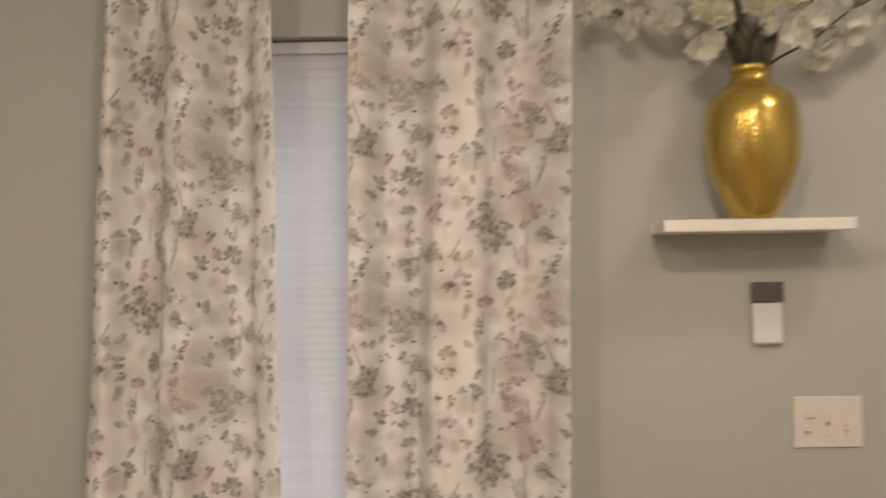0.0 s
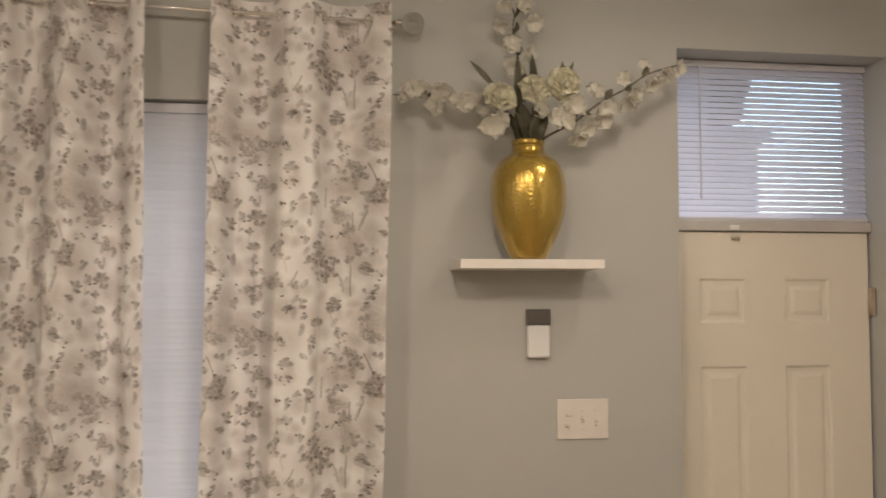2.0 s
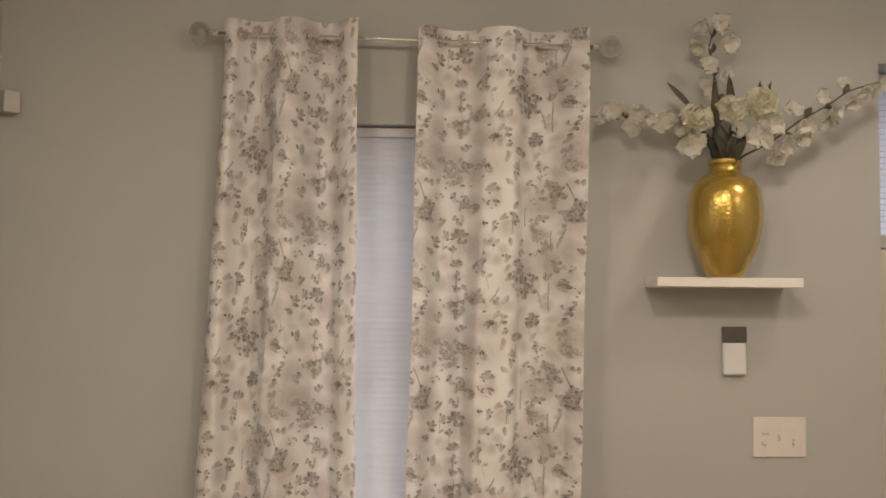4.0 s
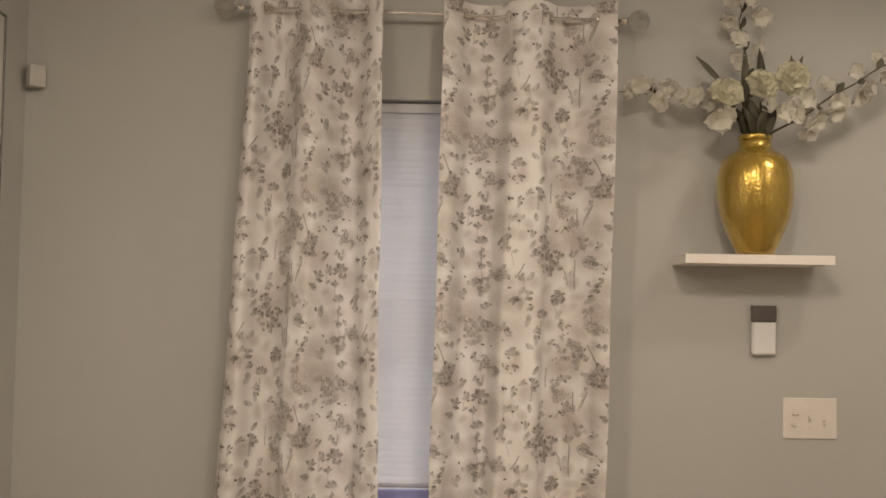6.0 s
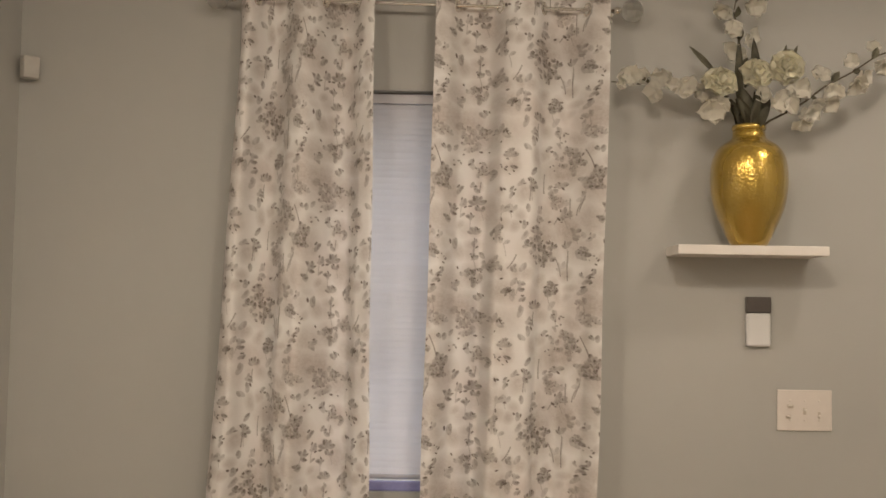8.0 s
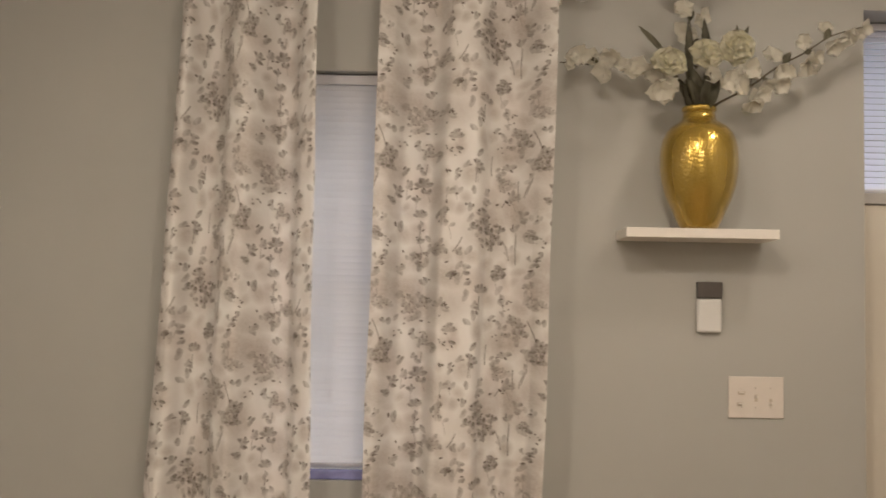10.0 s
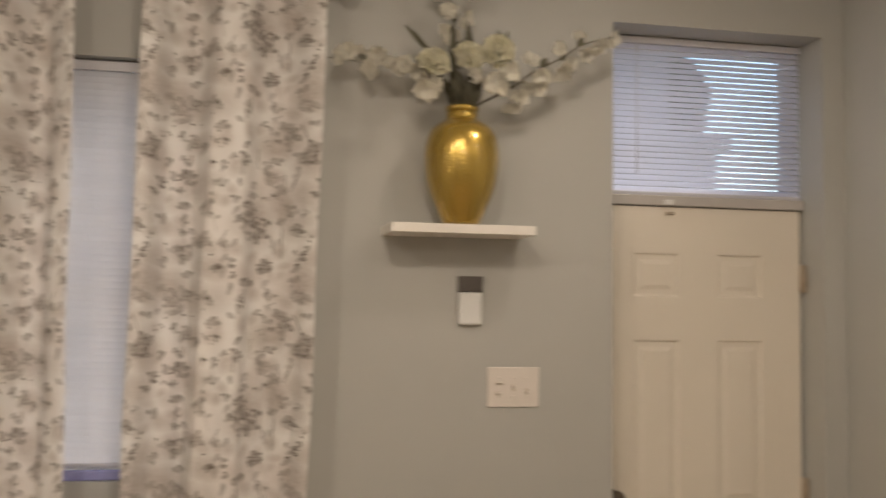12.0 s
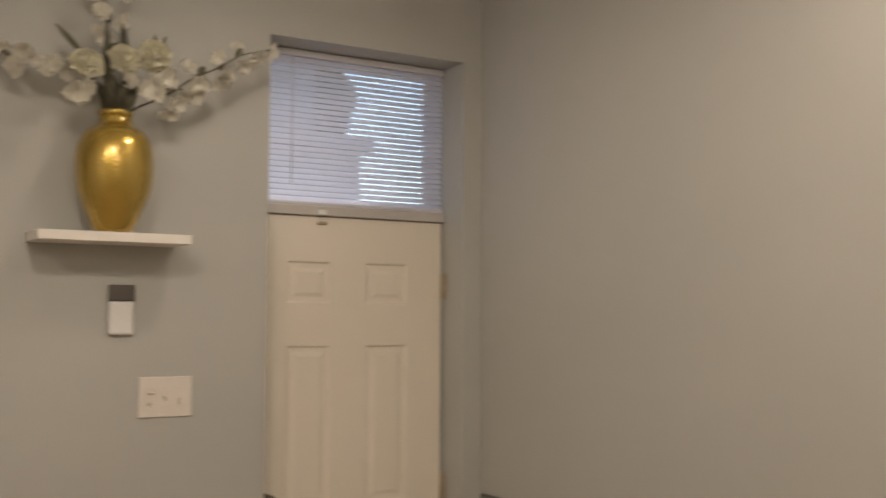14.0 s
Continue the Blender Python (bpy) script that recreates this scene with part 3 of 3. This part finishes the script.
    rs = np.random.RandomState(4)
    blot = sum(np.kron(rs.rand(h // q + 1, w // q + 1), np.ones((q, q)))[:h, :w] * g for q, g in ((3, 0.4), (6, 0.35), (12, 0.25)))
    for axis in (0, 1):
        blot = (np.roll(blot, 1, axis) + blot * 2 + np.roll(blot, -1, axis)) / 4
    ink = ink * np.clip(0.62 + 0.75 * blot, 0, 1.15)
    wash = wash * (0.7 + 0.6 * blot)
    return np.stack([np.clip(ink, 0, 1), wash, warm], axis=-1)


def curtain_material():
    m = material("floral_curtain_cloth", (0.8, 0.77, 0.72), 0.85, bump=0.2, bump_scale=900, sheen=0.15)
    t, nodes = m.node_tree, m.node_tree.nodes
    bsdf = nodes["Principled BSDF"]
    att = nodes.new("ShaderNodeAttribute")
    att.attribute_name = "dye"
    split = nodes.new("ShaderNodeSeparateColor")
    t.links.new(att.outputs["Color"], split.inputs[0])
    last = None
    for k, (channel, color, amount) in enumerate((("Blue", (0.76, 0.63, 0.58), 0.45), ("Green", (0.45, 0.39, 0.35), 0.85), ("Red", (0.125, 0.098, 0.08), 0.97))):
        mix = nodes.new("ShaderNodeMix")
        mix.data_type = "RGBA"
        mul = nodes.new("ShaderNodeMath")
        mul.operation = "MULTIPLY"
        mul.inputs[1].default_value = amount
        t.links.new(split.outputs[channel], mul.inputs[0])
        t.links.new(mul.outputs[0], mix.inputs["Factor"])
        if last is None:
            mix.inputs[6].default_value = (0.925, 0.918, 0.908, 1)
        else:
            t.links.new(last, mix.inputs[6])
        mix.inputs[7].default_value = (*color, 1)
        last = mix.outputs[2]
    t.links.new(last, bsdf.inputs["Base Color"])
    tr = nodes.new("ShaderNodeBsdfTranslucent")
    t.links.new(last, tr.inputs["Color"])
    ms = nodes.new("ShaderNodeMixShader")
    ms.inputs["Fac"].default_value = 0.12
    t.links.new(bsdf.outputs[0], ms.inputs[1])
    t.links.new(tr.outputs[0], ms.inputs[2])
    t.links.new(ms.outputs[0], nodes["Material Output"].inputs["Surface"])
    return m


DYE = floral_tile()
CLOTH = curtain_material()


def curtain(label, top, bottom, z_top, depth, flower, flower_z, repeat, seed, cloth_width=0.8, tuck=0.0):
    """A gathered grommet panel. top and bottom: (left, right) edges at the rod and at 1.2 m; flower: the share of the width and the height at which the large
    flower head of the print sits; repeat: the share of the width that one repeat takes;
    tuck: how far the outer hem turns back to the wall."""
    rnd = random.Random(seed)
    nu = int(cloth_width / 0.0020)
    z = np.concatenate([np.arange(z_top, 1.08, -0.0018), np.arange(1.08, 0.03, -0.012)])
    u = np.linspace(0, 1, nu)
    U, Z = np.meshgrid(u, z)
    k = (z_top - Z) / (z_top - 1.2)
    left, right = top[0] + (bottom[0] - top[0]) * k, top[1] + (bottom[1] - top[1]) * k
    ph = 2 * np.pi * 2 * U
    loose = np.clip(k, 0, 1.4)
    wander = sum(a * np.sin(2 * np.pi * f * U + p + q * k) for a, f, p, q in
                 [(rnd.uniform(0.10, 0.18), f, rnd.uniform(0, 6), rnd.uniform(-0.7, 0.7)) for f in (1, 1.6, 2.7)])
    hem = np.clip(np.minimum(U, 1 - U) / 0.08, 0, 1)
    phase = ph + wander * loose * hem * 2.2
    near_rod = np.clip(1 - k / 0.16, 0, 1)
    amp = depth * (1 - 0.15 * loose) * (1 - 0.42 * near_rod * near_rod * (3 - 2 * near_rod))
    if tuck:
        amp = amp * (1 - 0.5 * np.exp(-U / 0.15))
    Y = ROD_Y - amp * np.cos(phase) + 0.012 * np.clip(loose * 2, 0, 1) * np.sin(3 * phase + 1.0 + k) * hem
    Y = Y + 0.008 * np.clip(loose * 3, 0, 1) * np.sin(2 * np.pi * 6.3 * U + 1.2 * k + seed)
    Y = Y + tuck * np.exp(-U / 0.035) * np.clip(k * 6 + 0.2, 0, 1)
    share = U + 0.30 / (4 * np.pi) * np.sin(2 * phase) * 0.6 * hem
    X = left + (right - left) * share + 0.003 * np.sin(7 * Z + 9 * U + seed) * loose
    V = np.stack([X, Y, Z - 0.002 * np.cos(phase) * (1 - np.clip(loose * 4, 0, 1))], -1).reshape(-1, 3)
    rows = len(z)
    me = bpy.data.meshes.new("cloth")
    base = (np.arange(rows - 1)[:, None] * nu + np.arange(nu - 1)[None, :]).ravel()
    quads = np.stack([base, base + nu, base + nu + 1, base + 1], -1).astype(np.int32)
    me.vertices.add(len(V))
    me.vertices.foreach_set("co", V.ravel().astype(np.float32))
    me.loops.add(quads.size)
    me.loops.foreach_set("vertex_index", quads.ravel())
    me.polygons.add(len(quads))
    me.polygons.foreach_set("loop_start", np.arange(0, quads.size, 4, dtype=np.int32))
    me.polygons.foreach_set("use_smooth", np.ones(len(quads), dtype=bool))
    me.update(calc_edges=True)
    me.validate()
    th, tw = DYE.shape[:2]
    fi = ((312 * 0.00078 + flower_z - Z) / TEXEL) % th
    fj = ((482 * 0.00078 + (share - flower) / repeat * TILE_W) / TEXEL) % tw
    i0, j0 = fi.astype(int) % th, fj.astype(int) % tw
    di, dj = (fi - np.floor(fi))[..., None], (fj - np.floor(fj))[..., None]
    i1, j1 = (i0 + 1) % th, (j0 + 1) % tw
    tint = (DYE[i0, j0] * (1 - di) + DYE[i1, j0] * di) * (1 - dj) + (DYE[i0, j1] * (1 - di) + DYE[i1, j1] * di) * dj
    dye = np.ones((V.shape[0], 4), dtype=np.float32)
    dye[:, :3] = tint.reshape(-1, 3)
    att = me.color_attributes.new("dye", "FLOAT_COLOR", "POINT")
    att.data.foreach_set("color", dye.ravel())
    me.materials.append(CLOTH)
    c = thing("curtain", label, "curtain", group="curtain pair")
    cloth = new("cloth", me)
    cloth.parent = c
    for g in range(4):
        gu = 0.125 + 0.25 * g
        gx = top[0] + (top[1] - top[0]) * gu
        turn = 62 if g % 2 == 0 else -62
        part("grommet", lathe([(0.0135, -0.002), (0.021, -0.002), (0.022, 0.0), (0.021, 0.002), (0.0135, 0.002), (0.0125, 0.0)], 24,
                              pose(gx, ROD_Y, rod_z(gx), 90, 0, turn)), NICKEL, c, "nickel ring", True)
    return c


curtain("off-white floral grommet curtain panel, tightly gathered", (-0.725, -0.296), (-0.800, -0.288), 2.716, 0.082, 0.264, 2.273, 0.80, 3, tuck=0.10)
curtain("off-white floral grommet curtain panel, more widely spread", (-0.104, 0.442), (-0.128, 0.408), 2.698, 0.078, 0.65, 2.467, 0.875, 8)

# ---- vase and flowers ----
VASE = (0.876, -0.128, 1.8995)
vase = thing("vase", "shiny hammered gold vase standing on the shelf", "vase", VASE)
outer = [(0.048, 0.0), (0.054, 0.002), (0.060, 0.010), (0.071, 0.030), (0.083, 0.058), (0.0955, 0.085), (0.1055, 0.112), (0.1125, 0.138), (0.1165, 0.165), (0.1190, 0.195), (0.1192, 0.222),
         (0.1175, 0.246), (0.1125, 0.271), (0.103, 0.293), (0.090, 0.310), (0.074, 0.322), (0.060, 0.330), (0.0525, 0.338), (0.0505, 0.346), (0.0500, 0.360)]
inner = [(0.045, 0.361), (0.044, 0.345), (0.06, 0.32), (0.100, 0.27), (0.110, 0.20), (0.06, 0.03), (0.01, 0.012)]
part("body", lathe(outer + inner, 72), GOLD, vase, smooth=True)
part("rim", lathe([(0.0455, 0.3605), (0.0505, 0.3605), (0.0530, 0.365), (0.0530, 0.372), (0.0510, 0.377), (0.0480, 0.377), (0.0455, 0.372)], 48), GOLD, vase, "rolled gold rim", True)

flowers = thing("flower_arrangement", "white blossom branches and cream roses with leaves", "artificial flowers", VASE)
FR = random.Random(11)


def local(x, y, z):
    return Vector((x - VASE[0], y - VASE[1], z - VASE[2]))


def petal_sheet(bm, m, length, width, cup, curl, n=8, ruffle=0.03):
    """One cupped petal growing along +y from the origin, facing +z."""
    grid = []
    ripple = FR.uniform(0, 6)
    for i in range(n + 1):
        v = i / n
        half = width / 2 * (0.12 + 0.88 * min(1, v / 0.5)) * math.sqrt(max(0.02, 1 - (max(0, v - 0.55) / 0.46) ** 2))
        row = []
        for j in range(5):
            h = (j / 4 - 0.5) * 2
            z = cup * (h * h) * width + curl * length * v * v + ruffle * width * math.sin(5 * h + 7 * v + ripple) * v
            row.append(bm.verts.new(m @ Vector((half * h, length * v * (1 - 0.16 * h * h), z))))
        grid.append(row)
    for a, b in zip(grid, grid[1:]):
        for j in range(4):
            bm.faces.new((a[j], a[j + 1], b[j + 1], b[j]))


def facing(p, target, spin):
    d = Vector(target).normalized()
    return Matrix.Translation(p) @ d.to_track_quat("Z", "Y").to_matrix().to_4x4() @ pose(0, 0, 0, 0, 0, spin)


def thicken(bm, t=0.0009):
    bmesh.ops.solidify(bm, geom=list(bm.faces), thickness=t)
    return bm


def blossom(p, size, aim):
    bm = bmesh.new()
    base = facing(p, aim, FR.uniform(0, 360))
    for k in range(5):
        m = base @ pose(0, 0, 0, 0, 0, 72 * k + FR.uniform(-20, 20)) @ pose(0, 0, 0, FR.uniform(14, 62))
        petal_sheet(bm, m, size * FR.uniform(1.05, 1.5), size * FR.uniform(1.25, 1.75), 0.10, FR.uniform(-0.25, 0.05), ruffle=0.05)
    return part("blossom", thicken(bm), PETAL, flowers, "white silk blossom", True)


def rose_head(p, size, aim, mat, label):
    bm = bmesh.new()
    base = facing(p, aim, FR.uniform(0, 360))
    for ring, (n, tilt, s) in enumerate(((6, 8, 1.15), (5, 34, 0.98), (4, 60, 0.72))):
        for k in range(n):
            m = base @ pose(0, 0, 0.05 * ring * size, 0, 0, 360 * k / n + 37 * ring + FR.uniform(-10, 10)) @ pose(0, 0, 0, tilt + FR.uniform(-14, 14))
            petal_sheet(bm, m, size * 1.1 * s * FR.uniform(0.88, 1.08), size * s * FR.uniform(1.25, 1.6), 0.15, FR.uniform(-0.12, 0.08), ruffle=0.04)
    return part("rose", thicken(bm), mat, flowers, label, True)


def leaf_blade(p0, p1, width, bow=0.15, twist=0.0):
    """A pointed leaf from p0 to p1, folded a little along its rib."""
    a, b = Vector(p0), Vector(p1)
    d = b - a
    side = d.cross(Vector((math.sin(twist), -math.cos(twist), 0.15))).normalized()
    up = side.cross(d).normalized()
    bm = bmesh.new()
    rows = []
    for i in range(9):
        v = i / 8
        half = width / 2 * math.sin(math.pi * (0.06 + 0.94 * v)) ** 0.8 if i < 8 else 0.0004
        c = a + d * v + up * (bow * d.length * math.sin(math.pi * v) * 0.5)
        rows.append([bm.verts.new(c + side * half * h + up * (abs(h) * half * 0.35)) for h in (-1, -0.5, 0, 0.5, 1)])
    for r, s in zip(rows, rows[1:]):
        for j in range(4):
            bm.faces.new((r[j], r[j + 1], s[j + 1], s[j]))
    return part("leaf", thicken(bm, 0.0008), LEAF, flowers, "", True)


def branch(points, r0, r1):
    pts = [local(*p) for p in points]
    fine = []
    for i in range(len(pts) - 1):
        for k in range(4):
            t = k / 4
            p_prev, p_next = pts[max(i - 1, 0)], pts[min(i + 2, len(pts) - 1)]
            a, b = pts[i], pts[i + 1]
            fine.append(0.5 * ((2 * a) + (b - p_prev) * t + (2 * p_prev - 5 * a + 4 * b - p_next) * t * t + (3 * a - p_prev - 3 * b + p_next) * t ** 3))
    fine.append(pts[-1])
    part("branch", tube(fine, [r0 + (r1 - r0) * i / (len(fine) - 1) for i in range(len(fine))], 7), STEM, flowers, "", True)
    return fine


MOUTH = (0.876, -0.128, 2.20)
left_b = branch([MOUTH, (0.862, -0.13, 2.30), (0.788, -0.135, 2.358), (0.709, -0.13, 2.386), (0.622, -0.12, 2.408), (0.552, -0.11, 2.406), (0.450, -0.10, 2.415)], 0.0035, 0.0016)
right_b = branch([MOUTH, (0.915, -0.14, 2.275), (1.021, -0.15, 2.335), (1.108, -0.145, 2.400), (1.195, -0.14, 2.448), (1.283, -0.13, 2.505), (1.392, -0.12, 2.540)], 0.004, 0.0018)
top_b = branch([MOUTH, (0.862, -0.115, 2.32), (0.845, -0.105, 2.466), (0.852, -0.10, 2.576), (0.836, -0.10, 2.640), (0.842, -0.10, 2.687), (0.822, -0.10, 2.742)], 0.0035, 0.0016)

for x, z, s in ((0.508, 2.428, 0.034), (0.480, 2.412, 0.024), (0.587, 2.385, 0.033), (0.601, 2.430, 0.033), (0.640, 2.398, 0.026), (0.683, 2.389, 0.036), (0.730, 2.383, 0.032), (0.757, 2.372, 0.026)):
    blossom(local(x, -0.135, z), s, (FR.uniform(-1.0, 0.6), -1, FR.uniform(-0.9, 0.3)))
for x, z, s in ((1.030, 2.292, 0.034), (1.045, 2.322, 0.034), (1.112, 2.352, 0.034), (1.125, 2.385, 0.034), (1.195, 2.412, 0.036), (1.215, 2.428, 0.030), (1.278, 2.470, 0.032), (1.300, 2.488, 0.028), (1.365, 2.522, 0.028), (1.330, 2.503, 0.028), (1.070, 2.350, 0.030)):
    blossom(local(x, -0.16, z), s, (FR.uniform(-0.6, 0.9), -1, FR.uniform(-1.4, -0.4)))
for x, z, s in ((1.105, 2.440, 0.028), (1.205, 2.490, 0.026), (1.275, 2.528, 0.024), (0.545, 2.425, 0.028)):
    blossom(local(x, -0.105, z), s, (FR.uniform(-0.3, 0.3), -1, FR.uniform(0.0, 0.5)))
for x, z, s in ((0.803, 2.650, 0.036), (0.868, 2.722, 0.034), (0.822, 2.580, 0.034), (0.896, 2.656, 0.036), (0.840, 2.515, 0.034), (0.880, 2.560, 0.028), (0.806, 2.712, 0.028)):
    blossom(local(x, -0.115, z), s, (FR.uniform(-0.9, 0.9), -1, FR.uniform(-1.0, 0.2)))
for x, z, s in ((0.748, 2.318, 0.042), (0.775, 2.335, 0.034), (1.005, 2.378, 0.038), (0.945, 2.345, 0.036), (0.900, 2.362, 0.032), (0.985, 2.330, 0.030)):
    blossom(local(x, -0.19, z), s, (FR.uniform(-0.3, 0.3), -1, FR.uniform(-0.5, 0.1)))
for x, z, s in ((0.768, 2.398, 0.047), (0.882, 2.428, 0.046), (0.972, 2.442, 0.050)):
    rose_head(local(x, -0.185, z), s, (FR.uniform(-0.2, 0.2), -1, 0.25), CREAM, "full cream silk rose")

for p0, p1, wdt in (((0.770, -0.14, 2.435), (0.684, -0.15, 2.520), 0.020), ((0.840, -0.16, 2.31), (0.836, -0.16, 2.550), 0.028),
                    ((0.905, -0.13, 2.38), (0.890, -0.13, 2.555), 0.030), ((0.985, -0.13, 2.44), (0.992, -0.13, 2.535), 0.018),
                    ((0.990, -0.13, 2.44), (1.028, -0.13, 2.533), 0.018), ((0.870, -0.11, 2.40), (0.868, -0.11, 2.52), 0.022)):
    leaf_blade(local(*p0), local(*p1), wdt, FR.uniform(-0.1, 0.1))
for i in range(22):
    a = math.pi * (0.27 + 0.46 * (i + FR.random()) / 22)
    p0 = Vector((FR.uniform(-0.025, 0.025), FR.uniform(-0.035, 0.02), 0.36))
    r = FR.uniform(0.06, 0.12)
    p1 = p0 + Vector((r * math.cos(a), FR.uniform(-0.06, 0.03), 0.02 + r * math.sin(a)))
    leaf_blade(p0, p1, FR.uniform(0.024, 0.040), FR.uniform(0.0, 0.3), FR.uniform(-0.5, 0.5))
for fine, every in ((left_b, 4), (right_b, 3), (top_b, 4)):
    for i in range(7, len(fine) - 4, every):
        d = (fine[i + 1] - fine[i]).normalized()
        s = 1 if i % 2 else -1
        tip = fine[i] + d * FR.uniform(0.008, 0.04) + Vector((0, -0.01, s * FR.uniform(0.015, 0.03))) + Vector((s * 0.012 if fine is top_b else 0, 0, 0))
        leaf_blade(fine[i], tip, FR.uniform(0.012, 0.024), FR.uniform(0.0, 0.4), FR.uniform(-0.6, 0.6))
for i in range(5):
    part("stem", tube([(0.012 * math.cos(i * 1.3), 0.012 * math.sin(i * 1.3), 0.05), (0.025 * math.cos(i * 1.3), 0.025 * math.sin(i * 1.3), 0.36),
                       (0.05 * math.cos(i * 1.3), -0.02 + 0.02 * math.sin(i * 1.3), 0.46)], 0.0025, 6), STEM, flowers, "", True)

# ---- outside ----
house = thing("neighbour_house", "grey sided neighbouring house with flat cornice", "house", (0, 14, -0.5))
part("wall", box_bm(-9, 8.45, 1.0, 9, 0, 13.0), SIDING, house)
part("roof", box_bm(-9.2, 8.65, 0.8, 9.2, 13.0, 13.3, bevel=0.03), ROOF, house)
part("porch_wall", box_bm(-9, 8.90, 0, 0.998, 0, 5.10), SIDING, house)
part("porch_cornice", box_bm(-9.2, 9.06, -0.25, 0.998, 5.10, 5.34, bevel=0.03), SIDING, house)
for wx in (-6, -2.5, 1.0, 4.5):
    wdw = part("window", box_bm(wx, wx + 1.1, -0.03, 0.05, 2.6, 4.2, bevel=0.01), TRIM, house)
    part("pane", box_bm(wx + 0.08, wx + 1.02, -0.036, -0.031, 2.68, 4.12), ROOF, wdw)

tree = thing("tree", "leafy street tree behind the neighbouring house", "tree", (13.1, 27, -0.5))
part("trunk", tube([(0, 0, 0), (0.1, 0, 2), (0, 0.1, 5), (0.2, 0, 9.5)], [0.28, 0.22, 0.17, 0.06], 9), BARK, tree, smooth=True)
for i in range(6):
    a = i * 1.05
    part("limb", tube([(0.05, 0, 6 + 0.3 * i), (0.6 * math.cos(a), 0.6 * math.sin(a), 6.9 + 0.35 * i), (1.2 * math.cos(a), 1.2 * math.sin(a), 7.6 + 0.4 * i)], [0.09, 0.06, 0.02], 6), BARK, tree, smooth=True)
TR = random.Random(5)
bm = bmesh.new()
for i in range(4200):
    a, q, zc = TR.uniform(0, 6.28), 2.0 * TR.random() ** 0.5, TR.uniform(6.9, 10.5)
    q *= math.sin(math.pi * min(1, max(0.05, (zc - 6.6) / 4.2)))
    c = Vector((q * math.cos(a), q * math.sin(a), zc))
    rot = Euler((TR.uniform(0, 6), TR.uniform(0, 6), TR.uniform(0, 6))).to_matrix()
    s = TR.uniform(0.18, 0.34)
    vs = [bm.verts.new(c + rot @ Vector(p)) for p in ((-s, 0, 0), (0, -s * 0.5, 0.02), (s, 0, 0), (0, s * 0.5, 0.02))]
    bm.faces.new(vs)
part("crown", bm, FOLIAGE, tree)
